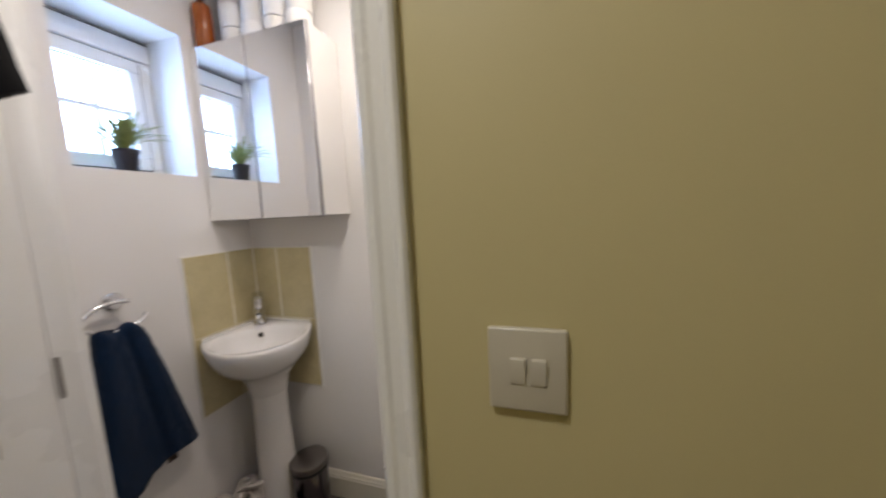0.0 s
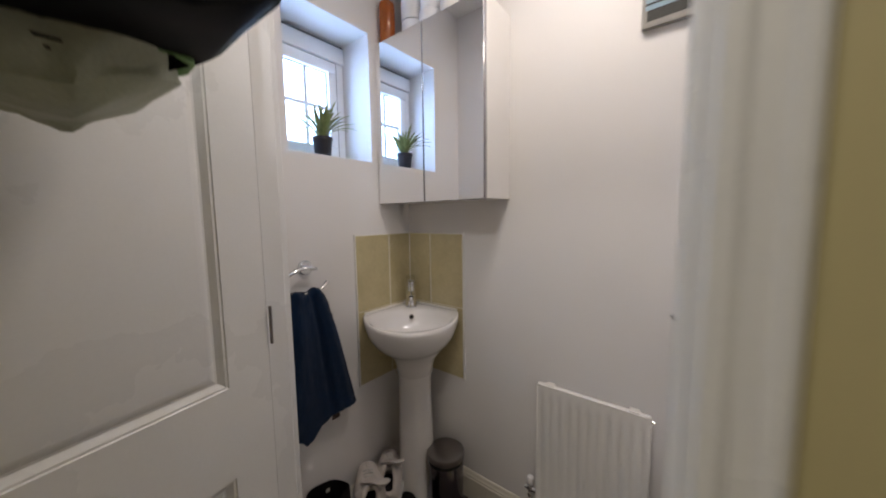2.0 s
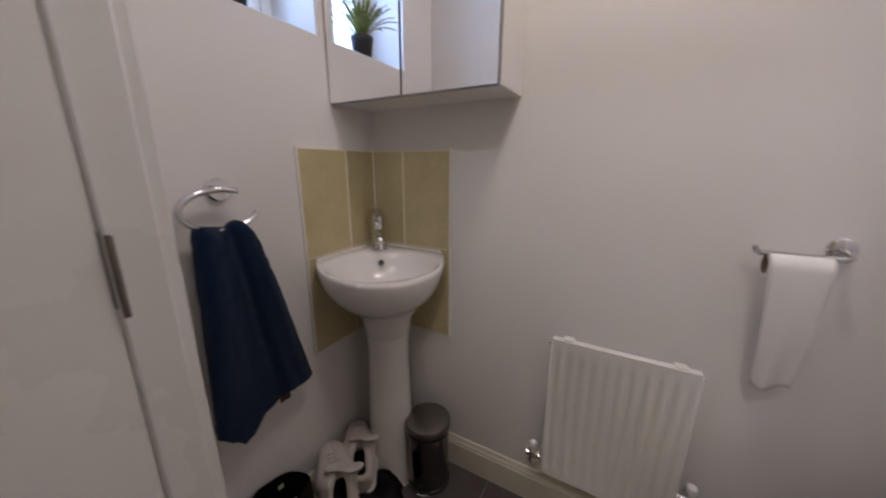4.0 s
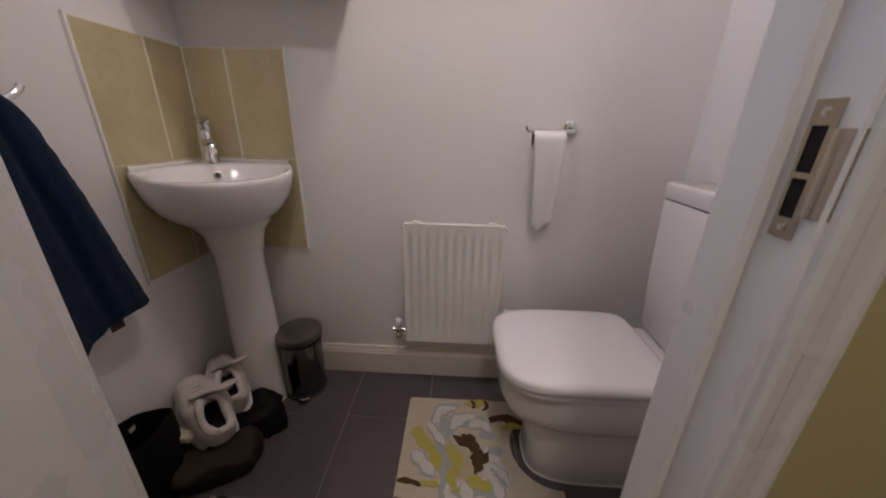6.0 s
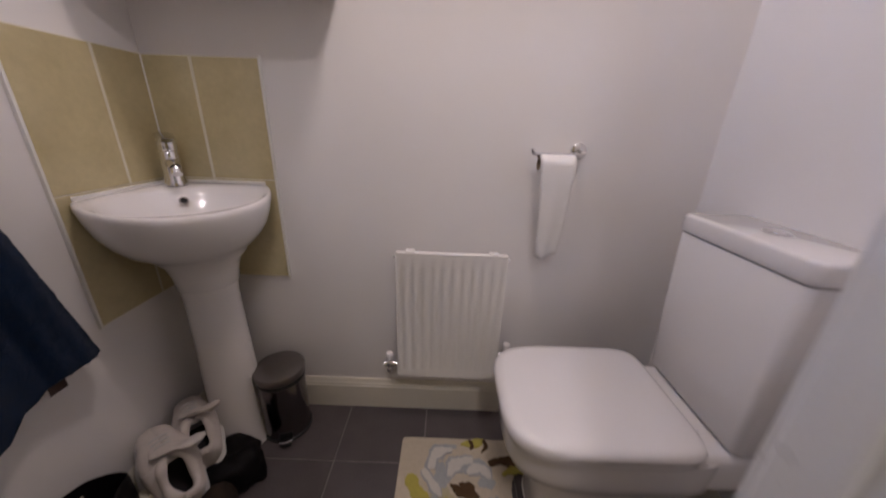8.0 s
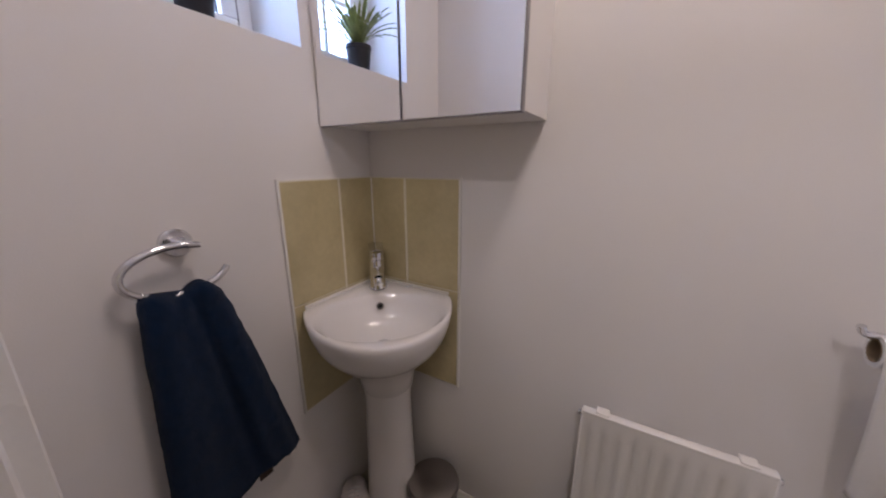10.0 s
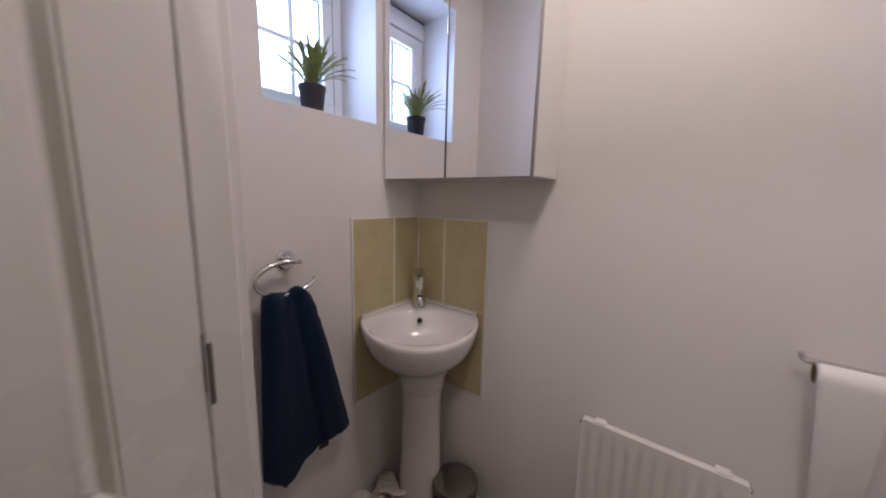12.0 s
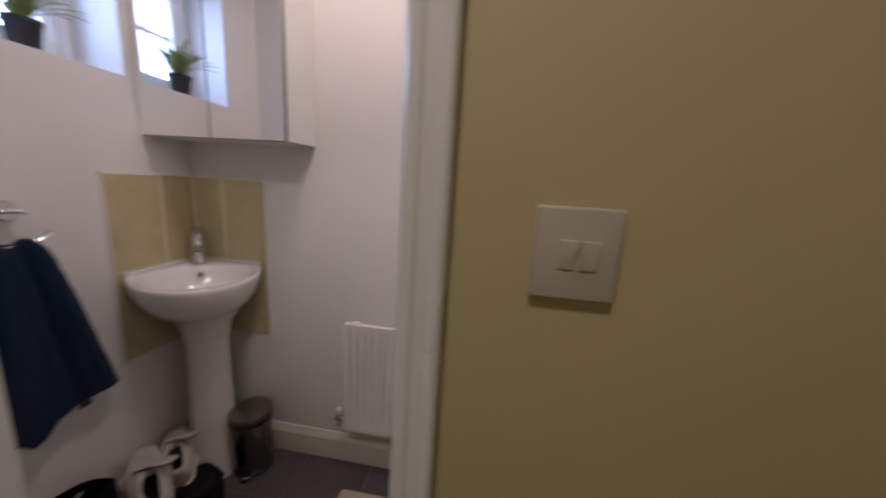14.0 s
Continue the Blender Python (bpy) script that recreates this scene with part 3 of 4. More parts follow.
def radiator():
    x0, x1, z0, z1, yf, yb = 0.772, 1.145, 0.240, 0.755, -0.092, -0.040
    th = thing("radiator", ((x0 + x1) / 2, 0, 0), "small white enamelled panel radiator on the wall", "radiator")
    n, pitch = 11, (x1 - x0) / 11
    cols = []
    for i in range(n):
        a = x0 + i * pitch
        for u, d in ((0.0, 0), (0.24, 0), (0.36, 1), (0.64, 1), (0.76, 0)):
            cols.append((a + u * pitch, d))
    cols.append((x1, 0))
    bm = bmesh.new()
    prof = [(z0, 0), (z0 + 0.034, 0), (z0 + 0.037, 0.35), (z0 + 0.052, 1), (z1 - 0.056, 1), (z1 - 0.048, 0), (z1, 0)]
    front = [[(x, yf + 0.0032 * d * m, z) for x, d in cols] for z, m in prof]
    loft(bm, front, cap0=False, cap1=False, closed=False)
    part("panel", bm, RADW, th, smooth=50)
    part("panel_back", B(x0 + 0.002, x1 - 0.002, yf + 0.009, yf + 0.022, z0 + 0.002, z1 - 0.002, 0.002), RADW, th)
    bm = bmesh.new()
    box(bm, x0 - 0.002, x1 + 0.002, yf - 0.001, yf + 0.023, z1 - 0.006, z1 + 0.001, 0.003, 2)
    part("top_edge", bm, RADW, th)
    for x in (x0 + 0.045, x1 - 0.045):
        part("top_clip", B(x - 0.016, x + 0.016, yf + 0.002, yf + 0.030, z1 + 0.001, z1 + 0.006, 0.002), RADW, th)
    for s, x in ((0, x0 - 0.004), (1, x1)):
        part("side_panel", B(x, x + 0.004, yf - 0.001, yf + 0.022, z0 + 0.004, z1 - 0.006, 0.001), RADW, th)
    for x in (x0 + 0.10, x1 - 0.10):
        part("wall_bracket", B(x - 0.02, x + 0.02, yf + 0.020, 0.0, z0 + 0.1, z1 - 0.06), RADW, th)
    for s, x in ((-1, x0 - 0.004), (1, x1 + 0.004)):
        part("air_plug", lathe(bmesh.new(), [(0.007, 0), (0.007, 0.008), (0.005, 0.009)], 0, 0, 12), CHROME, th).matrix_world = pose(x, yf + 0.018, z1 - 0.02, 0, 90 * s, 0)


radiator()


def valve(x, side, z):
    th = thing("radiator_valve", (x, -0.066, 0.20), "chrome radiator valve with a white cap, piped into the wall", "radiator valve")
    y = -0.066
    part("pipe", tube(bmesh.new(), [(x, y, z - 0.02), (x, y, z - 0.040), (x, y + 0.006, z - 0.047), (x, y + 0.014, z - 0.050), (x, -0.001, z - 0.050)], 0.0065, 12), CHROME, th)
    part("body", lathe(bmesh.new(), [(0.010, z - 0.035), (0.013, z - 0.032), (0.013, z - 0.018), (0.010, z - 0.014), (0.012, z - 0.010), (0.012, z + 0.012), (0.009, z + 0.016)], x, y, 16), CHROME, th)
    bm = tube(bmesh.new(), [(x, y, z), (x + side * 0.012, y, z), (x + side * 0.034, y, z)], lambda t: 0.012 if t < 0.7 else 0.009, 12)
    part("union_nut", bm, CHROME, th)
    bm = tube(bmesh.new(), [(x, y, z), (x - side * 0.010, y, z), (x - side * 0.022, y, z)], lambda t: 0.008 + 0.003 * t, 12)
    part("tail_plug", bm, CHROME, th)
    part("cap", lathe(bmesh.new(), [(0.011, z + 0.016), (0.014, z + 0.020), (0.0145, z + 0.045), (0.012, z + 0.050), (0.004, z + 0.052)], x, y, 20), SEAT, th, "white plastic valve cap")


valve(0.736, 1, 0.278)
valve(1.183, -1, 0.340)


def toilet():
    cy = -0.370
    th = thing("toilet", (1.40, cy, 0), "white close-coupled toilet with a closed square lid", "toilet")

    def dshape(x0, x1, w, z, n=5.0, k=56, x_mid=None):
        """closed outline: rounded front at x0, straight back at x1"""
        q = []
        x0 += 0.026
        L = x1 - x0
        for i in range(k):
            a = 2 * math.pi * i / k
            ca, sa = math.cos(a), math.sin(a)
            m_ = n * 1.9 if ca > 0 else n
            px = (abs(ca) ** (2 / m_)) * (1 if ca > 0 else -1)
            py = (abs(sa) ** (2 / m_)) * (1 if sa > 0 else -1)
            taper = 1.0 - 0.06 * max(0.0, -px) ** 2
            q.append(((x0 + x1) / 2 + px * L / 2, cy + py * w / 2 * taper, z * 1.035))
        return q

    bm = bmesh.new()
    loft(bm, [dshape(1.210, 1.66, 0.236, 0.0, 3.4), dshape(1.206, 1.66, 0.240, 0.004, 3.4), dshape(1.206, 1.66, 0.240, 0.12, 3.2), dshape(1.203, 1.66, 0.242, 0.180, 3.1), dshape(1.188, 1.66, 0.252, 0.212, 3.0), dshape(1.146, 1.66, 0.292, 0.240, 3.2), dshape(1.110, 1.66, 0.334, 0.272, 3.4), dshape(1.093, 1.66, 0.356, 0.315, 3.5), dshape(1.088, 1.66, 0.362, 0.375, 3.5), dshape(1.088, 1.66, 0.362, 0.396, 3.5)])
    part("pan", bm, CERAMIC, th, smooth=60)
    bm = bmesh.new()
    loft(bm, [dshape(1.2025, 1.66, 0.2445, 0.0005, 3.4), dshape(1.2035, 1.66, 0.243, 0.003, 3.4), dshape(1.206, 1.66, 0.239, 0.007, 3.4)])
    part("sealant_bead", bm, SEALANT, th, "white sealant line round the foot")
    bm = bmesh.new()
    loft(bm, [dshape(1.085, 1.575, 0.384, 0.397, 4.2), dshape(1.080, 1.578, 0.392, 0.402, 4.2), dshape(1.080, 1.578, 0.392, 0.416, 4.2), dshape(1.085, 1.575, 0.384, 0.418, 4.2)])
    part("seat_ring", bm, SEAT, th, smooth=60)
    bm = bmesh.new()
    loft(bm, [dshape(1.084, 1.578, 0.390, 0.4205, 4.2), dshape(1.074, 1.582, 0.404, 0.424, 4.2), dshape(1.073, 1.582, 0.406, 0.440, 4.2), dshape(1.080, 1.578, 0.396, 0.450, 4.2), dshape(1.100, 1.566, 0.364, 0.455, 4.0), dshape(1.16, 1.53, 0.27, 0.457, 3.4), dshape(1.25, 1.45, 0.12, 0.4575, 2.6)])
    part("lid", bm, SEAT, th, smooth=60)
    for y in (cy - 0.09, cy + 0.09):
        part("hinge_cap", lathe(bmesh.new(), [(0.018, 0.410), (0.018, 0.433), (0.014, 0.439)], 1.595, y, 20), SEAT, th)
    bm = bmesh.new()
    box(bm, 1.575, 1.78, cy - 0.17, cy + 0.17, 0.31, 0.430, 0.02, 3)
    part("shelf", bm, CERAMIC, th, smooth=50)
    bm = bmesh.new()

    def rect(x0, x1, w, z, r=0.02, bulge=0.010):
        q = []
        for sx, sy, a0 in ((1, 1, 0), (-1, 1, 90), (-1, -1, 180), (1, -1, 270)):
            for j in range(7):
                a = radians(a0 + 15 * j)
                X = (x1 - r if sx > 0 else x0 + r) + r * math.cos(a)
                Y = sy * (w / 2 - r) + r * math.sin(a)
                q.append((X - (bulge * (1 - (2 * Y / w) ** 2) if sx < 0 else 0), cy + Y, z * 1.05))
        return q

    loft(bm, [rect(1.672, 1.782, 0.30, 0.410), rect(1.668, 1.782, 0.31, 0.4175), rect(1.645, 1.786, 0.345, 0.4185), rect(1.638, 1.786, 0.352, 0.43), rect(1.625, 1.786, 0.362, 0.62), rect(1.616, 1.786, 0.372, 0.850), rect(1.618, 1.786, 0.370, 0.853)])
    part("cistern", bm, CERAMIC, th, smooth=50)
    bm = bmesh.new()
    loft(bm, [rect(1.640, 1.780, 0.33, 0.852), rect(1.640, 1.780, 0.33, 0.8575), rect(1.614, 1.788, 0.376, 0.858), rect(1.613, 1.788, 0.378, 0.860), rect(1.613, 1.788, 0.378, 0.895), rect(1.615, 1.787, 0.374, 0.901), rect(1.620, 1.784, 0.364, 0.9035)])
    part("cistern_lid", bm, CERAMIC, th, smooth=50)
    part("flush_plate", lathe(bmesh.new(), [(0.032, 0.9482), (0.032, 0.9513), (0.028, 0.9524)], 1.705, cy, 28, sx=0.75), CHROME, th, "oval chrome flush surround")
    part("flush_button", lathe(bmesh.new(), [(0.025, 0.9524), (0.025, 0.9539), (0.022, 0.9545)], 1.705, cy, 28, sx=0.75), CHROME, th, "chrome dual flush button")
    return th


toilet()


def paper_holder():
    th = thing("paper_holder", (1.33, 0, 1.09), "chrome toilet paper holder on the wall", "paper holder")
    bm = lathe(bmesh.new(), [(0.026, 0), (0.026, 0.008), (0.022, 0.011)], 0, 0, 28)
    part("rose", bm, CHROME, th).matrix_world = pose(1.351, 0, 1.095, 90, 0, 0)
    pts = [(1.351, -0.008, 1.095), (1.351, -0.045, 1.093), (1.347, -0.062, 1.089), (1.336, -0.070, 1.086), (1.298, -0.071, 1.085), (1.196, -0.071, 1.085)]
    part("arm", tube(bmesh.new(), pts, 0.0065, 12), CHROME, th)
    part("end_stop", tube(bmesh.new(), [(1.196, -0.071, 1.085), (1.190, -0.073, 1.090), (1.186, -0.076, 1.101)], 0.006, 10), CHROME, th)
    roll = thing("toilet_roll", (1.24, -0.071, 1.06), "nearly used-up white toilet roll with a hanging sheet", "toilet roll")
    R, cz = 0.029, 1.058
    xs = (1.212, 1.316)
    bm = bmesh.new()
    rings = [[(x, -0.071 + r * math.cos(a), cz + r * math.sin(a)) for a in [2 * math.pi * k / 32 for k in range(32)]] for x, r in ((xs[0], 0.021), (xs[0], R), (xs[1], R), (xs[1], 0.021))]
    loft(bm, rings, cap0=False, cap1=False)
    part("roll", bm, PAPER, roll)
    bm = bmesh.new()
    loft(bm, [[(x, -0.071 + r * math.cos(a), cz + r * math.sin(a)) for a in [2 * math.pi * k / 24 for k in range(24)]] for x, r in ((xs[0] - 0.001, 0.0205), (xs[0] - 0.001, 0.0195), (xs[1] + 0.001, 0.0195), (xs[1] + 0.001, 0.0205))], cap0=False, cap1=False)
    part("core", bm, CARD, roll, "brown cardboard core")
    bm = bmesh.new()
    rows = []
    for i in range(25):
        s = i / 24
        row = []
        for j in range(13):
            u = j / 12
            x = xs[0] + (xs[1] - xs[0]) * u
            if s < 0.2:
                a = math.pi / 2 + math.pi / 2 * s / 0.2
                y, z = -0.071 + (R + 0.001) * math.cos(a), cz + (R + 0.001) * math.sin(a)
            else:
                q = (s - 0.2) / 0.8
                y = -0.071 - R - 0.001 + 0.034 * q * q + 0.004 * q * math.sin(9 * u + 2 * q)
                z = cz - q * (cz - 0.752 + 0.012 * math.sin(5 * u))
                x += 0.034 * q * (0.5 - u) + 0.012 * q
            row.append((x, y, z))
        rows.append(row)
    loft(bm, rows, cap0=False, cap1=False, closed=False)
    sh = part("hanging_sheet", bm, PAPER, roll)
    md = sh.modifiers.new("thickness", "SOLIDIFY")
    md.thickness = 0.0008


paper_holder()


def towel_ring():
    th = thing("towel_ring", (0, -0.605, 1.21), "chrome open towel ring on a round wall rose", "towel ring")
    part("rose", lathe(bmesh.new(), [(0.030, 0), (0.030, 0.010), (0.026, 0.014)], 0, 0, 28), CHROME, th).matrix_world = pose(0, -0.603, 1.212, 0, 90, 0)
    part("stub", tube(bmesh.new(), [(0.008, -0.603, 1.212), (0.048, -0.603, 1.212)], 0.008, 12), CHROME, th)
    pts = []
    for k in range(41):
        a = radians(62 + 283 * k / 40)
        pts.append((0.048, -0.622 + 0.092 * math.cos(a), 1.165 + 0.050 * math.sin(a)))
    pts = [(0.048, -0.600, 1.212)] + pts
    part("ring", tube(bmesh.new(), pts, 0.0075, 12), CHROME, th)
    return th


towel_ring()


def towel():
    th = thing("hand_towel", (0.05, -0.60, 0.54), "navy blue terry hand towel draped through the ring", "towel")
    bm = bmesh.new()
    rings = []
    N = 120
    for i in range(60):
        s = i / 59
        z = 1.128 - s * 0.558
        grow = s ** 0.95
        y0 = -0.698 - 0.028 * grow
        y1 = -0.556 + 0.135 * grow
        half = 0.026 + 0.010 * math.sin(math.pi * min(1, s * 1.3))
        if i < 3:
            half *= (0.35, 0.75, 0.92)[i]
        ring = []
        for k in range(N):
            a = 2 * math.pi * k / N
            ca, sa = math.cos(a), math.sin(a)
            u = 0.5 + 0.5 * math.copysign(abs(ca) ** 0.8, ca)
            deep = 0.35 + 0.65 * min(1.0, s * 2.2)
            fold = 0.011 * math.sin(2 * math.pi * (1.25 * u + 0.12 * s) + 0.9) + 0.0035 * s * math.sin(2 * math.pi * (3.1 * u * u - 0.2 * s) + 1.0)
            crease = -0.015 * math.exp(-((u - 0.56 - 0.05 * s) / 0.05) ** 2) if sa > 0 else 0.0
            y = y0 + (y1 - y0) * u
            x = 0.050 + math.copysign(abs(sa) ** 0.7, sa) * half + deep * ((fold + crease) if sa > 0 else 0.5 * fold)
            top_wave = 0.012 * math.sin(2 * math.pi * 1.6 * u + 0.4) * (1 - s) ** 3 - 0.012 * (2 * u - 1) ** 2 * (1 - s) ** 4
            hem = s ** 3 * (0.020 * u - 0.058 * math.exp(-((u - 0.20) / 0.15) ** 2) + 0.010 * math.sin(9 * u + 1)) + 0.004 * s ** 6 * math.sin(60 * u)
            p = Vector((max(0.006, x), y, z + hem + top_wave))
            p += Vector(noise.noise_vector(p * 55)) * 0.0022
            p.x = max(0.005, p.x)
            ring.append(p)
        rings.append(ring)
    loft(bm, rings)
    part("cloth", bm, TOWEL, th, smooth=80)
    bm = B(0.058, 0.061, -0.548, -0.512, 0.556, 0.604, 0.0008)
    part("label_tag", bm, TOWELTAG, th, "small brown fabric label")
    return th


towel()


def cabinet():
    x0, x1, yf, z0, z1 = 0.004, 0.600, -0.206, 1.477, 2.212
    th = thing("mirror_cabinet", ((x0 + x1) / 2, 0, z0), "white wall cabinet with two mirrored doors", "bathroom cabinet")
    part("body", B(x0, x1, yf + 0.020, -0.001, z0, z1, 0.0015), CABW, th)
    xm = 0.300
    for n, (a, b) in enumerate(((x0, xm - 0.0012), (xm + 0.0012, x1))):
        d = part("door", B(a, b, yf + 0.004, yf + 0.0185, z0 - 0.004, z1 + 0.002, 0.0008), CABEDGE, th)
        part("mirror", B(a + 0.0025, b - 0.0025, yf, yf + 0.005, z0 - 0.0015, z1 - 0.0015, 0.0005), MIRROR, d, "mirror glass")
    return th


cabinet()


def plant():
    px, py, pz = -0.065, -0.455, WZ0 + 0.003
    th = thing("potted_plant", (px, py, pz), "spiky green artificial plant in a black pot", "plant")
    part("pot", lathe(bmesh.new(), [(0.031, 0), (0.033, 0.002), (0.041, 0.072), (0.0435, 0.074), (0.0435, 0.086), (0.040, 0.086), (0.039, 0.074)], px, py, 28), POT, th).location.z += pz
    part("soil", lathe(bmesh.new(), [(0.0395, 0.070), (0.030, 0.076), (0.004, 0.078)], px, py, 20), SOIL, th).location.z += pz
    rnd = random.Random(5)
    for k in range(46):
        bm = bmesh.new()
        az = k * 2.39996 + rnd.uniform(-0.2, 0.2)
        lean = 0.22 + 0.92 * (k / 46) ** 0.9
        L = rnd.uniform(0.115, 0.172)
        w = rnd.uniform(0.0075, 0.0115)
        out = Vector((math.cos(az), math.sin(az), 0))
        side = Vector((-math.sin(az), math.cos(az), 0))
        base = Vector((px, py, pz + 0.074)) + out * 0.014 * rnd.random()
        left, mid, right = [], [], []
        p, ang = base.copy(), lean * 0.45
        for i in range(17):
            s = i / 16
            wd = w * (0.30 + 1.7 * s) * (1 - s) ** 0.65 * (0.62 if i % 2 else 1.15) + 0.0003
            left.append(p - side * wd + Vector((0, 0, 0.0014)))
            mid.append(p.copy())
            right.append(p + side * wd + Vector((0, 0, 0.0014)))
            ang += lean * 0.075
            p = p + (out * math.sin(ang) + Vector((0, 0, 1)) * math.cos(ang)) * L / 16
        loft(bm, [left, mid, right], cap0=False, cap1=False, closed=False)
        part("leaf", bm, LEAF, th, smooth=60)
    return th


plant()


def bottle(x, y, z):
    th = thing("pump_bottle", (x, y, z), "amber plastic bottle with a black top on the cabinet", "bottle")
    part("body", lathe(bmesh.new(), [(0.034, z), (0.037, z + 0.004), (0.037, z + 0.165), (0.034, z + 0.184), (0.018, z + 0.197), (0.013, z + 0.204)], x, y, 28), AMBER, th)
    part("cap", lathe(bmesh.new(), [(0.0155, z + 0.202), (0.0155, z + 0.222), (0.009, z + 0.232), (0.006, z + 0.262)], x, y, 20), BLACK, th, "black pump top")


bottle(0.040, -0.155, 2.2145)


def spare_roll(x, y, z):
    th = thing("spare_toilet_roll", (x, y, z), "white spare toilet roll stacked on the cabinet", "toilet roll", "spare rolls on the cabinet")
    bm = bmesh.new()
    lathe(bm, [(0.021, z + 0.004), (0.050, z), (0.0535, z + 0.006), (0.0535, z + 0.090), (0.050, z + 0.096), (0.021, z + 0.093), (0.020, z + 0.05)], x, y, 28, cap0=False, cap1=False)
    part("tissue", bm, PAPER, th)
    part("core", lathe(bmesh.new(), [(0.0205, z + 0.004), (0.0205, z + 0.092)], x, y, 20, cap0=False, cap1=False), CARD, th)
    return th


for i in range(4):
    for j in range(3):
        spare_roll(0.138 + 0.116 * i + 0.004 * (j % 2), -0.082 - 0.006 * ((i + j) % 2), 2.2125 + 0.0965 * j)


def light_switch():
    x0, x1, z0, z1 = 1.390, 1.472, 1.252, 1.345
    th = thing("light_switch", ((x0 + x1) / 2, HY, z0), "cream-white two-gang light switch on the yellow wall", "light switch")
    bm = bmesh.new()
    box(bm, x0, x1, HY - 0.009, HY - 0.0002, z0, z1, 0.003, 3)
    part("plate", bm, SWITCH, th)
    for x in (x0 + 0.0315, x0 + 0.0530):
        bm = bmesh.new()
        zc = (z0 + z1) / 2
        loft(bm, [[(x - 0.0076, -d, zc + v) for v, d in ((-0.0145, 0), (0.0145, 0), (0.0145, 0.0060), (0.0130, 0.0068), (-0.0145, 0.0018))], [(x + 0.0076, -d, zc + v) for v, d in ((-0.0145, 0), (0.0145, 0), (0.0145, 0.0060), (0.0130, 0.0068), (-0.0145, 0.0018))]])
        part("rocker", bm, SWITCH, th).location.y += HY - 0.0088


light_switch()


def bath_mat():
    x0, x1, y0, y1 = 0.771, 1.31, -0.70, -0.168
    cy = -0.375
    th = thing("pedestal_mat", (1.0, -0.43, 0), "cream pedestal mat with a grey and yellow flower pattern", "bath mat")
    ring = []

    def corner(cx, cy_, r, a0, a1, n=6):
        return [(cx + r * math.cos(radians(a0 + (a1 - a0) * k / n)), cy_ + r * math.sin(radians(a0 + (a1 - a0) * k / n))) for k in range(n + 1)]

    r = 0.015
    ring += corner(x0 + r, y1 - r, r, 180, 90)
    ring += corner(x1 - r, y1 - r, r, 90, 0)
    hw = 0.148
    ring += [(x1, cy + hw)]
    ring += [(1.16 + 0.15 - 0.15 * math.sin(radians(a)), cy + hw * math.cos(radians(a))) for a in range(0, 181, 12)]
    ring += [(x1, cy - hw)]
    ring += corner(x1 - r, y0 + r, r, 0, -90)
    ring += corner(x0 + r, y0 + r, r, -90, -180)
    seen, clean = set(), []
    for p in ring:
        k = (round(p[0], 4), round(p[1], 4))
        if k not in seen:
            seen.add(k)
            clean.append(p)
    bm = bmesh.new()
    loft(bm, [[(x, y, z) for x, y in clean] for z in (0.001, 0.012)])
    part("rug_body", bm, MATBASE, th)
    rnd = random.Random(11)

    def petal(cx, cy_, ang, L, W, m, z, wob=0.16):
        bm = bmesh.new()
        n = 40
        pts = []
        ph = rnd.uniform(0, 6)
        for k in range(n):
            a = 2 * math.pi * k / n
            rr = 1 + wob * math.sin(3 * a + ph) + 0.5 * wob * math.sin(7 * a + ph) + 0.35 * wob * math.sin(15 * a + 2 * ph)
            u, v = 0.5 * L * rr * math.cos(a), 0.5 * W * rr * math.sin(a)
            pts.append((cx + u * math.cos(ang) - v * math.sin(ang), cy_ + u * math.sin(ang) + v * math.cos(ang)))
        loft(bm, [[(x, y, 0.0115) for x, y in pts], [(x, y, z) for x, y in pts], [((x - cx) * 0.93 + cx, (y - cy_) * 0.93 + cy_, z + 0.0012) for x, y in pts]])
        part("petal", bm, m, th)

    def streak(pts, w, m, z):
        """a curved brush-like stroke of pile"""
        bm = bmesh.new()
        left, right = [], []
        n = 26
        P_ = [Vector(p) for p in pts]
        for k in range(n + 1):
            t = k / n
            p = (1 - t) ** 2 * P_[0] + 2 * t * (1 - t) * P_[1] + t * t * P_[2]
            d = (2 * (1 - t) * (P_[1] - P_[0]) + 2 * t * (P_[2] - P_[1])).normalized()
            ww = (1 + 0.07 * math.sin(37 * t + 90 * pts[0][1]) + 0.04 * math.sin(61 * t)) * w * (0.25 + math.sin(math.pi * (0.08 + 0.88 * t)) ** 0.7) * (1 + 0.22 * math.sin(11 * t + 30 * pts[0][0])) / 1.25
            left.append((p.x - d.y * ww, p.y + d.x * ww))
            right.append((p.x + d.y * ww, p.y - d.x * ww))
        ring = left + right[::-1]
        loft(bm, [[(x, y, 0.0112) for x, y in ring], [(x, y, z) for x, y in ring]])
        part("petal", bm, m, th)

    zz = 0.0125

    # pale washes first, then grey shades, yellow between, ivory petals above
    washes = (((0.835, -0.30), (0.86, -0.42), (0.93, -0.50), 0.040), ((0.88, -0.24), (0.97, -0.30), (1.06, -0.30), 0.046), ((0.91, -0.36), (0.96, -0.45), (1.03, -0.50), 0.050),
              ((0.93, -0.50), (0.97, -0.58), (1.05, -0.60), 0.044), ((1.06, -0.40), (1.11, -0.45), (1.10, -0.56), 0.040), ((0.81, -0.60), (0.88, -0.65), (0.98, -0.66), 0.045))
    for k, (p, q, r_, w) in enumerate(washes):
        streak((p, q, r_), w, (MPALE, MWHITE, MPALE, MWHITE, MWHITE, MPALE)[k], zz - 0.0006 + 0.00008 * k)
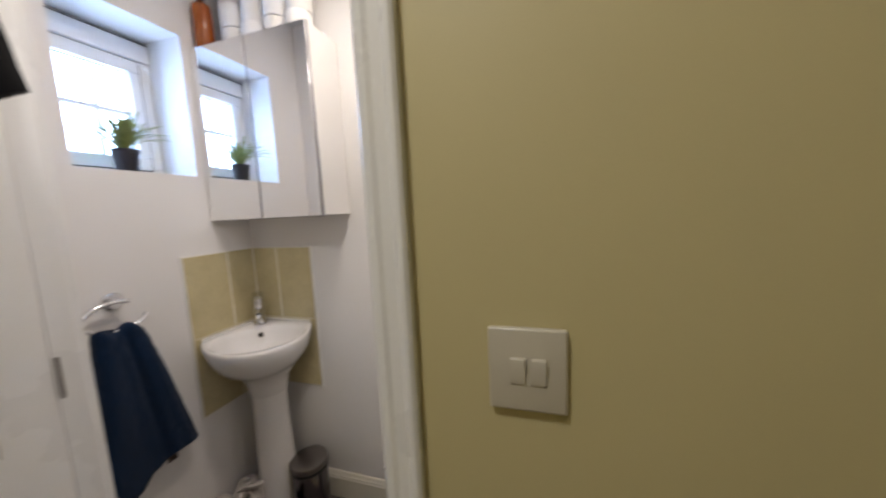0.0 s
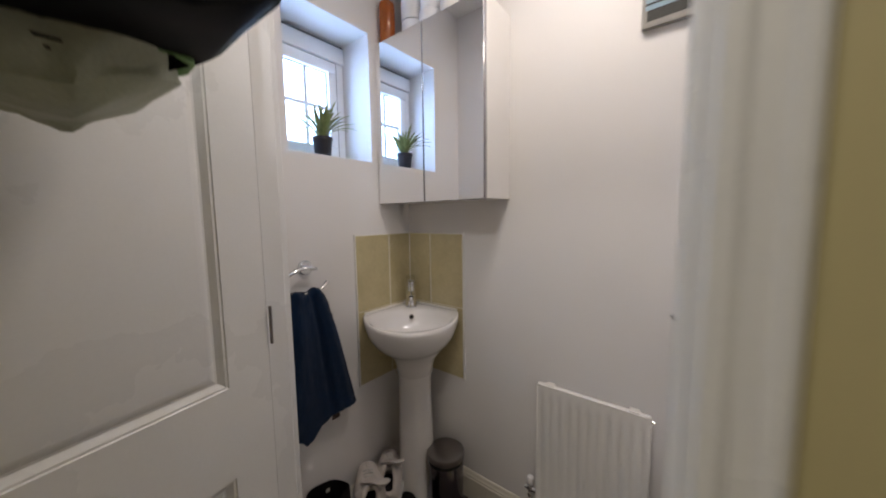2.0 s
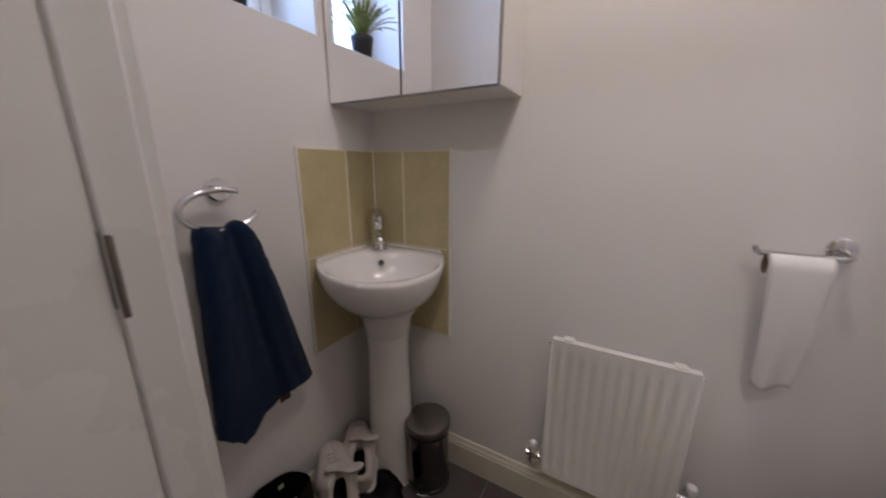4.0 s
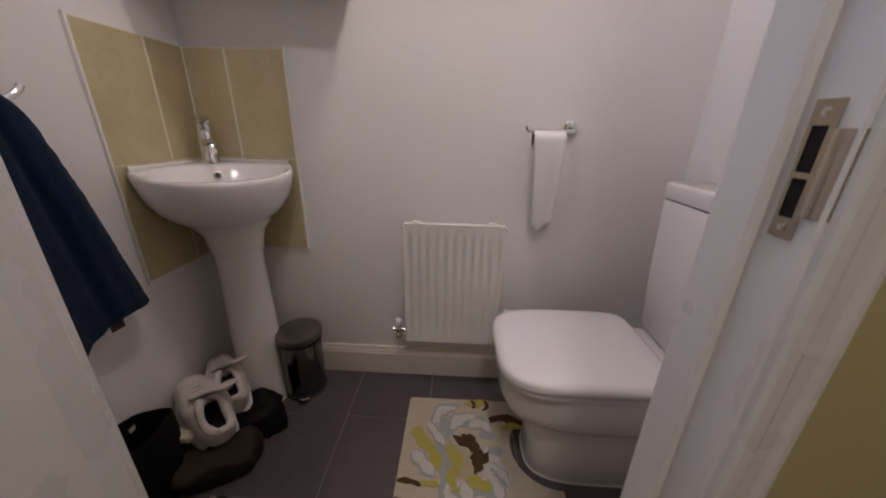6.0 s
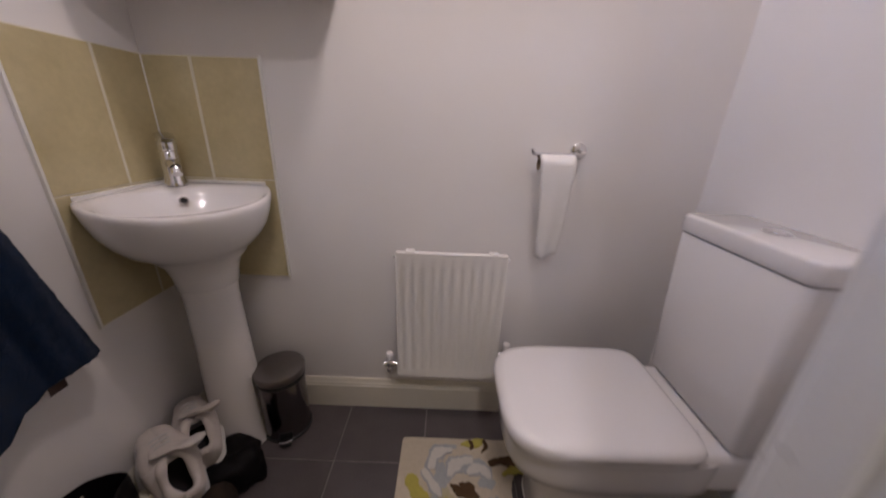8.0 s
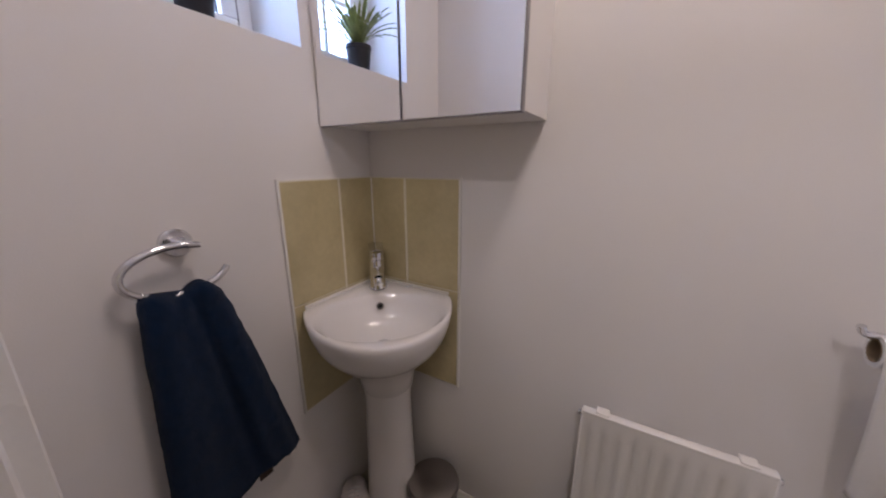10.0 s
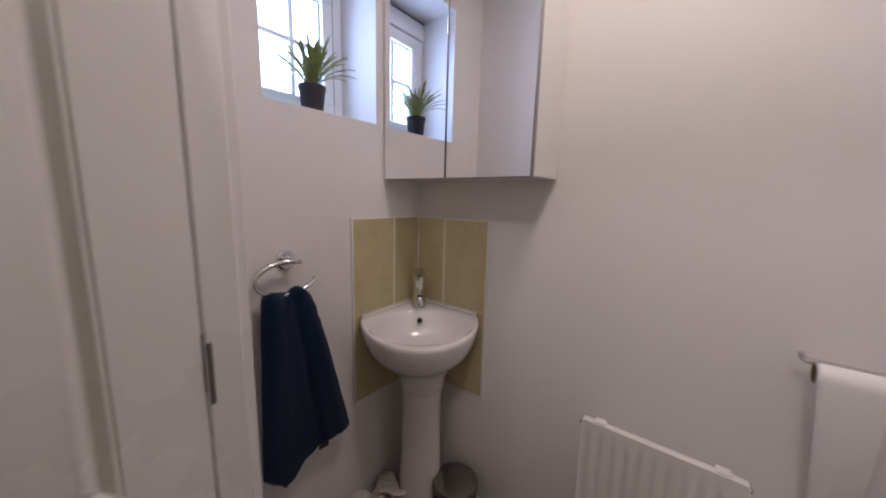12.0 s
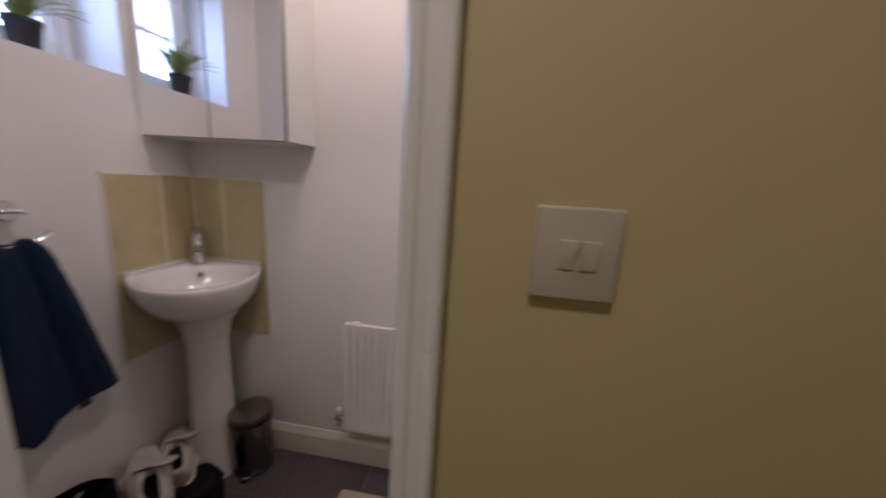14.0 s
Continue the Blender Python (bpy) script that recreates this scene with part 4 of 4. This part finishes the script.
    streak(((0.873, -0.294), (0.894, -0.203), (0.979, -0.202)), 0.018, MGREY, zz + 0.00000)
    streak(((0.912, -0.269), (0.937, -0.329), (0.923, -0.352)), 0.028, MGREY, zz + 0.00012)
    streak(((1.006, -0.305), (1.028, -0.255), (1.083, -0.267)), 0.018, MGREY, zz + 0.00024)
    streak(((1.053, -0.328), (1.080, -0.345), (1.110, -0.327)), 0.018, MGREY, zz + 0.00036)
    streak(((1.079, -0.393), (1.110, -0.403), (1.130, -0.388)), 0.018, MGREY, zz + 0.00048)
    streak(((0.820, -0.406), (0.853, -0.483), (0.900, -0.504)), 0.011, MGREY, zz + 0.00060)
    streak(((0.896, -0.385), (0.946, -0.463), (0.918, -0.541)), 0.018, MGREY, zz + 0.00072)
    streak(((0.918, -0.533), (0.930, -0.595), (0.975, -0.637)), 0.018, MGREY, zz + 0.00084)
    streak(((0.995, -0.520), (1.017, -0.556), (1.062, -0.548)), 0.016, MGREY, zz + 0.00096)
    streak(((1.041, -0.556), (1.072, -0.564), (1.090, -0.544)), 0.018, MGREY, zz + 0.00108)
    streak(((1.094, -0.453), (1.125, -0.480), (1.126, -0.523)), 0.013, MGREY, zz + 0.00120)
    streak(((0.957, -0.602), (0.982, -0.630), (1.012, -0.630)), 0.019, MGREY, zz + 0.00132)
    streak(((0.815, -0.313), (0.825, -0.364), (0.864, -0.396)), 0.023, MYELL, zz + 0.00160)
    streak(((0.834, -0.364), (0.901, -0.416), (0.904, -0.478)), 0.021, MYELL, zz + 0.00172)
    streak(((0.933, -0.395), (0.990, -0.434), (0.959, -0.486)), 0.020, MYELL, zz + 0.00184)
    streak(((0.942, -0.473), (0.946, -0.508), (0.970, -0.549)), 0.014, MYELL, zz + 0.00196)
    streak(((1.004, -0.499), (1.044, -0.520), (1.080, -0.528)), 0.021, MYELL, zz + 0.00208)
    streak(((0.872, -0.637), (0.909, -0.630), (0.953, -0.647)), 0.021, MYELL, zz + 0.00220)
    streak(((0.848, -0.526), (0.880, -0.521), (0.913, -0.529)), 0.009, MYELL, zz + 0.00232)
    streak(((0.888, -0.294), (0.884, -0.210), (0.963, -0.219)), 0.029, MGREY, zz + 0.00136)
    streak(((0.888, -0.294), (0.884, -0.210), (0.963, -0.219)), 0.018, MWHITE, zz + 0.00260)
    streak(((0.858, -0.295), (0.899, -0.352), (0.923, -0.384)), 0.020, MGREY, zz + 0.00138)
    streak(((0.858, -0.295), (0.899, -0.352), (0.923, -0.384)), 0.013, MWHITE, zz + 0.00272)
    streak(((0.952, -0.317), (0.962, -0.256), (1.038, -0.255)), 0.031, MGREY, zz + 0.00140)
    streak(((0.952, -0.317), (0.962, -0.256), (1.038, -0.255)), 0.020, MWHITE, zz + 0.00284)
    streak(((1.015, -0.305), (1.069, -0.255), (1.092, -0.322)), 0.026, MGREY, zz + 0.00142)
    streak(((1.015, -0.305), (1.069, -0.255), (1.092, -0.322)), 0.017, MWHITE, zz + 0.00296)
    streak(((0.816, -0.416), (0.851, -0.455), (0.892, -0.495)), 0.029, MGREY, zz + 0.00144)
    streak(((0.816, -0.416), (0.851, -0.455), (0.892, -0.495)), 0.018, MWHITE, zz + 0.00308)
    streak(((0.934, -0.541), (0.953, -0.587), (1.005, -0.623)), 0.029, MGREY, zz + 0.00146)
    streak(((0.934, -0.541), (0.953, -0.587), (1.005, -0.623)), 0.018, MWHITE, zz + 0.00320)
    streak(((0.991, -0.516), (1.001, -0.564), (1.030, -0.594)), 0.029, MGREY, zz + 0.00148)
    streak(((0.991, -0.516), (1.001, -0.564), (1.030, -0.594)), 0.018, MWHITE, zz + 0.00332)
    streak(((1.024, -0.564), (1.068, -0.594), (1.089, -0.608)), 0.034, MGREY, zz + 0.00150)
    streak(((1.024, -0.564), (1.068, -0.594), (1.089, -0.608)), 0.022, MWHITE, zz + 0.00344)
    streak(((1.077, -0.489), (1.111, -0.515), (1.101, -0.579)), 0.022, MGREY, zz + 0.00152)
    streak(((1.077, -0.489), (1.111, -0.515), (1.101, -0.579)), 0.014, MWHITE, zz + 0.00356)
    streak(((1.081, -0.453), (1.119, -0.462), (1.136, -0.515)), 0.018, MGREY, zz + 0.00154)
    streak(((1.081, -0.453), (1.119, -0.462), (1.136, -0.515)), 0.011, MWHITE, zz + 0.00368)
    petal(1.012, -0.372, -0.6, 0.105, 0.052, MBROWN, 0.0176, 0.26)
    petal(1.046, -0.440, 1.0, 0.072, 0.050, MBROWN, 0.0182, 0.28)
    petal(1.045, -0.186, 0.2, 0.085, 0.034, MYELL, 0.0150)
    streak(((1.025, -0.176), (1.050, -0.196), (1.030, -0.212)), 0.007, MBROWN, 0.0172)
    streak(((1.080, -0.176), (1.108, -0.192), (1.072, -0.222)), 0.007, MBROWN, 0.0174)
    streak(((1.096, -0.268), (1.160, -0.235), (1.228, -0.282)), 0.016, MBROWN, 0.0172)
    streak(((1.140, -0.306), (1.180, -0.275), (1.222, -0.298)), 0.012, MYELL, 0.0166)
    streak(((0.774, -0.520), (0.815, -0.515), (0.852, -0.532)), 0.008, MBROWN, 0.0170)
    streak(((0.774, -0.575), (0.815, -0.595), (0.842, -0.635)), 0.010, MBROWN, 0.0170)
    return th


bath_mat().location.x += 0.028


# shoes and bags in the corner
def trainer(m, label):
    th = thing("trainer", m.translation, label, "shoe", "pair of trainers")
    L, made = 0.280, []

    def half(s):
        w = 0.036 + 0.018 * math.sin(math.pi * min(1.0, s / 0.78) ** 1.5) + 0.004 * s
        end = min(1.0, s / 0.12) if s < 0.12 else min(1.0, (1 - s) / 0.24)
        return w * max(0.0, 1 - (1 - end) ** 2.3) ** 0.5 + 0.002

    def top(s):
        if s < 0.46:
            return 0.126 - 0.022 * math.sin(math.pi * min(1.0, s / 0.36)) + 0.010 * s + 0.008 * math.exp(-((s - 0.40) / 0.07) ** 2)
        q = (s - 0.46) / 0.54
        return 0.117 - 0.036 * q - 0.024 * q ** 6 + 0.012 * math.sin(math.pi * q)

    n, K = 48, 33
    bm, rings, edge = bmesh.new(), [], []
    for i in range(n + 1):
        s = 0.004 + 0.992 * i / n
        w, h = half(s), top(s)
        gap = 0.56 * math.sin(math.pi * ((s - 0.03) / 0.46) ** 0.75) ** 0.6 if 0.031 < s < 0.489 else 0.0
        zm, hh = (h + 0.026) / 2, (h - 0.026) / 2
        ring = []
        for k in range(K):
            f = gap + 0.0005 + (2 * math.pi - 2 * gap - 0.001) * k / (K - 1)
            sn, cs = math.sin(f), math.cos(f)
            ring.append(((s - 0.5) * L, w * math.copysign(abs(sn) ** 0.8, sn), zm + hh * math.copysign(abs(cs) ** 0.8, cs)))
        rings.append(ring)
        if gap > 0.05:
            edge.append((ring[0], ring[-1]))
    loft(bm, rings, cap0=True, cap1=True, closed=False)
    made.append(("upper", bm, SHOE, 70))
    bm = bmesh.new()
    rim = [Vector(e[0]) for e in edge] + [Vector(e[1]) for e in reversed(edge)]
    tube(bm, rim + rim[:1], lambda t: 0.0105 + 0.0018 * math.sin(19 * t), 12)
    made.append(("collar", bm, SHOE, 70))
    base = [((i / 24 - 0.5) * L * 1.035, half(min(0.985, max(0.015, i / 24))) + 0.006) for i in range(25)]
    ring = base + [(x, -w) for x, w in reversed(base)]
    bm = bmesh.new()
    levels = ((0.0, 0.97), (0.003, 1.0), (0.009, 1.0), (0.011, 0.965), (0.013, 1.0), (0.019, 1.0), (0.021, 0.965), (0.023, 1.0), (0.032, 0.99), (0.034, 0.93))
    loft(bm, [[(x * (0.99 + 0.01 * q), y * q, z) for x, y in ring] for z, q in levels])
    made.append(("sole", bm, SOLE, 30))
    bm = bmesh.new()
    ins = [((s - 0.5) * L, half(s) * 0.82) for s in [0.05 + 0.5 * i / 12 for i in range(13)]]
    loft(bm, [[(x, y, 0.040) for x, y in ins + [(a, -b) for a, b in reversed(ins)]], [(x, y, 0.043) for x, y in ins + [(a, -b) for a, b in reversed(ins)]]])
    made.append(("insole", bm, SHOEDARK, 40))
    bm = bmesh.new()
    rows = []
    for x, z, w in ((0.066, 0.090, 0.018), (0.038, 0.104, 0.025), (0.016, 0.119, 0.030), (0.002, 0.139, 0.029), (-0.008, 0.156, 0.029), (-0.020, 0.168, 0.027), (-0.031, 0.173, 0.022), (-0.037, 0.173, 0.012)):
        rows.append([(x, 1.15 * w * math.cos(a) - 0.85 * max(0.0, z - 0.120), z + 0.0115 * math.sin(a) + 0.010 * math.cos(a) ** 2) for a in [2 * math.pi * k / 16 for k in range(16)]])
    loft(bm, rows)
    made.append(("tongue", bm, SHOE, 70))
    for k in range(4):
        x = 0.024 + 0.015 * k
        z = top(0.5 + x / L)
        bm = tube(bmesh.new(), [(x, -0.030, z - 0.016), (x + 0.003, -0.012, z + 0.003), (x + 0.003, 0.012, z + 0.003), (x, 0.030, z - 0.016)], 0.0032, 8)
        made.append(("lace", bm, SOLE, 70))
    for nm, b, mt, sm in made:
        ob = part(nm, b, mt, th, smooth=sm)
        if nm == "upper":
            md = ob.modifiers.new("thickness", "SOLIDIFY")
            md.thickness, md.offset = 0.007, -1
        ob.matrix_world = m
    return th


trainer(pose(0.110, -0.412, 0.121, 0, -26, 147) @ Matrix.Diagonal((1.0, 1.18, 1.06, 1.0)), "off-white suede trainer lying on a brown bag")
trainer(pose(0.100, -0.276, 0.104, -2, -17, 137) @ Matrix.Diagonal((0.98, 1.10, 1.04, 1.0)), "off-white suede trainer resting against the basin pedestal")


def lumpy(name, mat_, label, m, sx, sy, sz, wob, seed, power=0.6):
    bm = bmesh.new()
    rings = []
    prof = [(0.90, 0.0), (0.98, 0.06), (1.0, 0.2), (1.0, 0.4), (0.99, 0.62), (0.95, 0.78), (0.89, 0.88), (0.78, 0.96), (0.62, 0.99), (0.45, 1.0), (0.28, 1.0), (0.12, 1.0)]
    for r, z in prof:
        ring = []
        for k in range(44):
            a = 2 * math.pi * k / 44
            ca, sa = math.cos(a), math.sin(a)
            ring.append((sx * r * math.copysign(abs(ca) ** power, ca), sy * r * math.copysign(abs(sa) ** power, sa), sz * z))
        rings.append(ring)
    loft(bm, rings)
    off = Vector((seed, 3 * seed, 0))
    for v in bm.verts:
        v.co += Vector(noise.noise_vector(v.co * 13 + off)) * wob + Vector(noise.noise_vector(v.co * 37 + off)) * wob * 0.35
        v.co.z = max(0.001, v.co.z)
    th = thing(name, m.translation, label, "bag")
    ob = part("body", bm, mat_, th, smooth=75)
    ob.matrix_world = m
    return th


brown = lumpy("leather_bag", BROWNL, "slouched dark brown leather bag lying on the floor", pose(0.200, -0.500, 0.0, 0, 0, 28), 0.130, 0.085, 0.098, 0.024, 2.0)
part("piping", tube(bmesh.new(), [(0.09, -0.545, 0.080), (0.16, -0.585, 0.078), (0.24, -0.585, 0.068), (0.30, -0.53, 0.058), (0.325, -0.46, 0.05)], 0.004, 8), LEATHER, brown)
sack = lumpy("drawstring_bag", LEATHER, "crumpled black drawstring shoe bag beside the pedestal", pose(0.222, -0.335, 0.0, 0, 0, 20), 0.112, 0.085, 0.105, 0.028, 5.0, 0.8)
part("cord", tube(bmesh.new(), [(0.285, -0.315, 0.075), (0.305, -0.325, 0.085), (0.318, -0.345, 0.07), (0.320, -0.365, 0.04), (0.312, -0.385, 0.012), (0.300, -0.39, 0.004)], 0.0022, 8), BLACK, sack, "thin black cord")
purse = lumpy("maroon_shoe_bag", mat("maroon_leather", (0.022, 0.006, 0.006), 0.45, spec=0.3, vary=0.3, scale=25, bump=0.4, bump_scale=200), "small maroon leather bag with a cream paper label", pose(0.262, -0.668, 0.0, 0, 0, 15), 0.082, 0.050, 0.042, 0.014, 9.0)
ob = part("paper_label", B(-0.011, 0.011, -0.0006, 0.0006, -0.011, 0.011), PAPERTAG, purse, "small cream paper label")
ob.matrix_world = pose(0.278, -0.640, 0.051, -58, 0, 12)


def tote():
    th = thing("tote_bag", (0.075, -0.598, 0), "open black leather bag standing against the wall", "bag")
    bm = bmesh.new()
    rings = []
    levels = ((0.0, 0.85), (0.01, 0.93), (0.06, 0.98), (0.13, 1.0), (0.20, 1.0), (0.258, 0.98), (0.266, 0.97), (0.268, 0.945), (0.258, 0.93), (0.18, 0.93), (0.05, 0.9))
    for z, q in levels:
        ring = []
        for k in range(48):
            a = 2 * math.pi * k / 48
            ca, sa = math.cos(a), math.sin(a)
            ring.append((0.080 + 0.066 * q * math.copysign(abs(ca) ** 0.8, ca) * (1 + 0.06 * math.sin(5 * a + 9 * z)), -0.598 + 0.092 * q * math.copysign(abs(sa) ** 0.8, sa), z + 0.012 * math.sin(2 * a + 0.8) * (z / 0.27)))
        rings.append(ring)
    loft(bm, rings)
    part("body", bm, LEATHER, th, smooth=60)
    bm = lathe(bmesh.new(), [(0.004, 0.10), (0.5, 0.115), (0.9, 0.135), (1.0, 0.10)], 0, 0, 24)
    for v in bm.verts:
        v.co = Vector((0.080 + v.co.x * 0.052, -0.598 + v.co.y * 0.075, v.co.z + 0.03 + 0.03 * noise.noise(v.co * 4)))
    part("plastic_wrap", bm, mat("clear_plastic_wrap", (0.16, 0.17, 0.20), 0.08, vary=0.3, scale=30, coat=1.0, bump=0.5, bump_scale=60), th, "shiny plastic wrapping inside the bag")
    part("inner_label", B(0.034, 0.0355, -0.580, -0.562, 0.230, 0.246), PAPERTAG, th, "small white label inside the rim")


tote()
crumple = bmesh.new()
bmesh.ops.create_icosphere(crumple, subdivisions=3, radius=1.0)
for v in crumple.verts:
    n = Vector(noise.noise_vector(v.co * 1.9 + Vector((4, 1, 2))))
    v.co = Vector((v.co.x * 0.044, v.co.y * 0.028, v.co.z * 0.022)) + n * 0.017
wad = tagged(link("crumpled_paper", crumple, PAPERTAG, 25), "crumpled cream paper between the bags", "paper")
wad.matrix_world = pose(0.112, -0.526, 0.158, 10, 20, 40)


# bags hanging on the open door
def hanging_bags():
    def body(bm, x0, x1, y0, y1, levels, power, wob, freq):
        rings, fine = [], []
        for (z, q, dx), (z2, q2, dx2) in zip(levels, levels[1:]):
            for t in (0.0, 0.25, 0.5, 0.75):
                fine.append((z + (z2 - z) * t, q + (q2 - q) * t, dx + (dx2 - dx) * t))
        fine.append(levels[-1])
        for z, q, dx in fine:
            ring = []
            for k in range(96):
                a = 2 * math.pi * k / 96
                ca, sa = math.cos(a), math.sin(a)
                ring.append(((x0 + x1) / 2 + dx + (x1 - x0) / 2 * q * math.copysign(abs(ca) ** power, ca), (y0 + y1) / 2 + (y1 - y0) / 2 * q * math.copysign(abs(sa) ** power, sa), z))
            rings.append(ring)
        loft(bm, rings)
        for v in bm.verts:
            v.co += Vector(noise.noise_vector(v.co * freq)) * wob + Vector(noise.noise_vector(v.co * freq * 2.7)) * wob * 0.45 + Vector(noise.noise_vector(v.co * freq * 6.0)) * wob * 0.16
        return bm

    th = thing("black_holdall", (0.78, -1.35, 1.555), "black nylon holdall hanging from the open door", "bag")
    bm = body(bmesh.new(), 0.715, 0.925, -1.65, -1.098, ((1.566, 0.955, 0), (1.570, 1.0, 0), (1.65, 0.985, -0.004), (1.74, 0.95, -0.012), (1.85, 0.86, -0.03), (1.95, 0.70, -0.05), (1.99, 0.50, -0.07)), 0.11, 0.0045, 6)
    for v in bm.verts:  # the end panel folds up to a point
        v.co.z += 0.055 * min(1.0, max(0.0, (v.co.y + 1.20) / 0.10)) * max(0.0, (1.72 - v.co.z) / 0.15)
    part("body", bm, BAGBLACK, th, smooth=45)
    bm = tube(bmesh.new(), [(0.78, -1.20, 1.93), (0.72, -1.27, 2.02), (0.64, -1.33, 2.04), (0.66, -1.40, 2.03), (0.74, -1.50, 1.98), (0.78, -1.54, 1.93)], 0.012, 8)
    part("strap", bm, BAGBLACK, th)
    th = thing("plastic_carrier_bag", (0.64, -1.36, 1.5), "crumpled translucent white carrier bag hanging on the door", "bag")
    bm = body(bmesh.new(), 0.575, 0.760, -1.62, -1.118, ((1.518, 0.25, 0), (1.522, 0.7, 0), (1.535, 0.94, 0), (1.59, 1.0, 0), (1.66, 0.95, 0), (1.78, 0.7, 0), (1.90, 0.25, 0)), 0.6, 0.020, 11)
    for v in bm.verts:  # sags to one corner
        low = max(0.0, (1.66 - v.co.z) / 0.14)
        v.co.z += low * (0.075 * min(1.0, max(0.0, (v.co.y + 1.235) / 0.11)) + 0.035 * min(1.0, max(0.0, (-1.235 - v.co.y) / 0.10)))
    part("body", bm, BAGWHITE, th, smooth=30)
    for k, w in enumerate((0.030, 0.026, 0.028)):
        bar = part("print_bar", B(-0.0004, 0.0004, -w, w, -0.0014, 0.0014), SHOEDARK, th)
        bar.matrix_world = pose(0.754 - 0.003 * k, -1.27 - 0.004 * k, 1.583 - 0.0085 * k, 0, 25, 0)
    th = thing("green_carrier_bag", (0.66, -1.13, 1.55), "green plastic carrier bag hanging behind the black bag", "bag")
    bm = body(bmesh.new(), 0.665, 0.740, -1.215, -1.118, ((1.606, 0.4, 0.02), (1.602, 0.9, 0.01), (1.63, 1.0, 0), (1.75, 0.9, 0), (1.92, 0.3, 0)), 0.45, 0.010, 9)
    part("body", bm, BAGGREEN, th, smooth=30)


hanging_bags()

# picture on the back wall
pic = thing("canvas_picture", (1.2, 0, 1.97), "small canvas print of a pale blue car on the white wall", "picture")
part("canvas", B(1.02, 1.40, -0.022, -0.001, 1.972, 2.24, 0.002), mat("grey_printed_canvas", (0.36, 0.34, 0.31), 0.8, vary=0.2, scale=25), pic)
CARBLUE = mat("printed_pale_blue", (0.30, 0.42, 0.50), 0.7, vary=0.15, scale=40)
CARDARK = mat("printed_dark_grey", (0.05, 0.05, 0.045), 0.7, vary=0.3, scale=40)


def flat_shape(name, pts, y, material):
    bm = bmesh.new()
    loft(bm, [[(x, yy, z) for x, z in pts] for yy in (y, y - 0.0008)])
    part(name, bm, material, pic)


flat_shape("printed_shadow", [(1.035, 1.990), (1.385, 1.998), (1.385, 2.035), (1.035, 2.030)], -0.0221, CARDARK)
flat_shape("printed_car_body", [(1.03, 2.022), (1.385, 2.030), (1.39, 2.10), (1.30, 2.115), (1.25, 2.165), (1.13, 2.165), (1.08, 2.112), (1.03, 2.10)], -0.0230, CARBLUE)
flat_shape("printed_bumper", [(1.03, 2.036), (1.15, 2.038), (1.15, 2.044), (1.03, 2.042)], -0.0239, CARDARK)
for wx in (1.165, 1.345):
    flat_shape("printed_tyre", [(wx + 0.030 * math.cos(a), 2.026 + 0.030 * math.sin(a)) for a in [2 * math.pi * k / 20 for k in range(20)]], -0.0240, CARDARK)
    flat_shape("printed_hub", [(wx + 0.018 * math.cos(a), 2.026 + 0.018 * math.sin(a)) for a in [2 * math.pi * k / 20 for k in range(20)]], -0.0249, CARBLUE)
flat_shape("printed_window", [(1.10, 2.118), (1.28, 2.118), (1.24, 2.156), (1.14, 2.156)], -0.0239, CARDARK)

pic.location = (1.245, 0, 1.983)

# floor tiles, each its own piece
P = 0.325
X0, Y0 = 0.558, -0.265
cells = {}
for i in range(-2, 5):
    for j in range(-3, 2):
        a, b = X0 + i * P + 0.0018, X0 + (i + 1) * P - 0.0018
        c, d = Y0 + (j - 1) * P + 0.0018, Y0 + j * P - 0.0018
        a, b, c, d = max(a, 0.001), min(b, RX - 0.001), max(c, RY - 0.018), min(d, -0.001)
        if b - a < 0.01 or d - c < 0.01:
            continue
        part("tile", B(a, b, c, d, -0.012, 0.0, 0.0012), SLATE, floor)
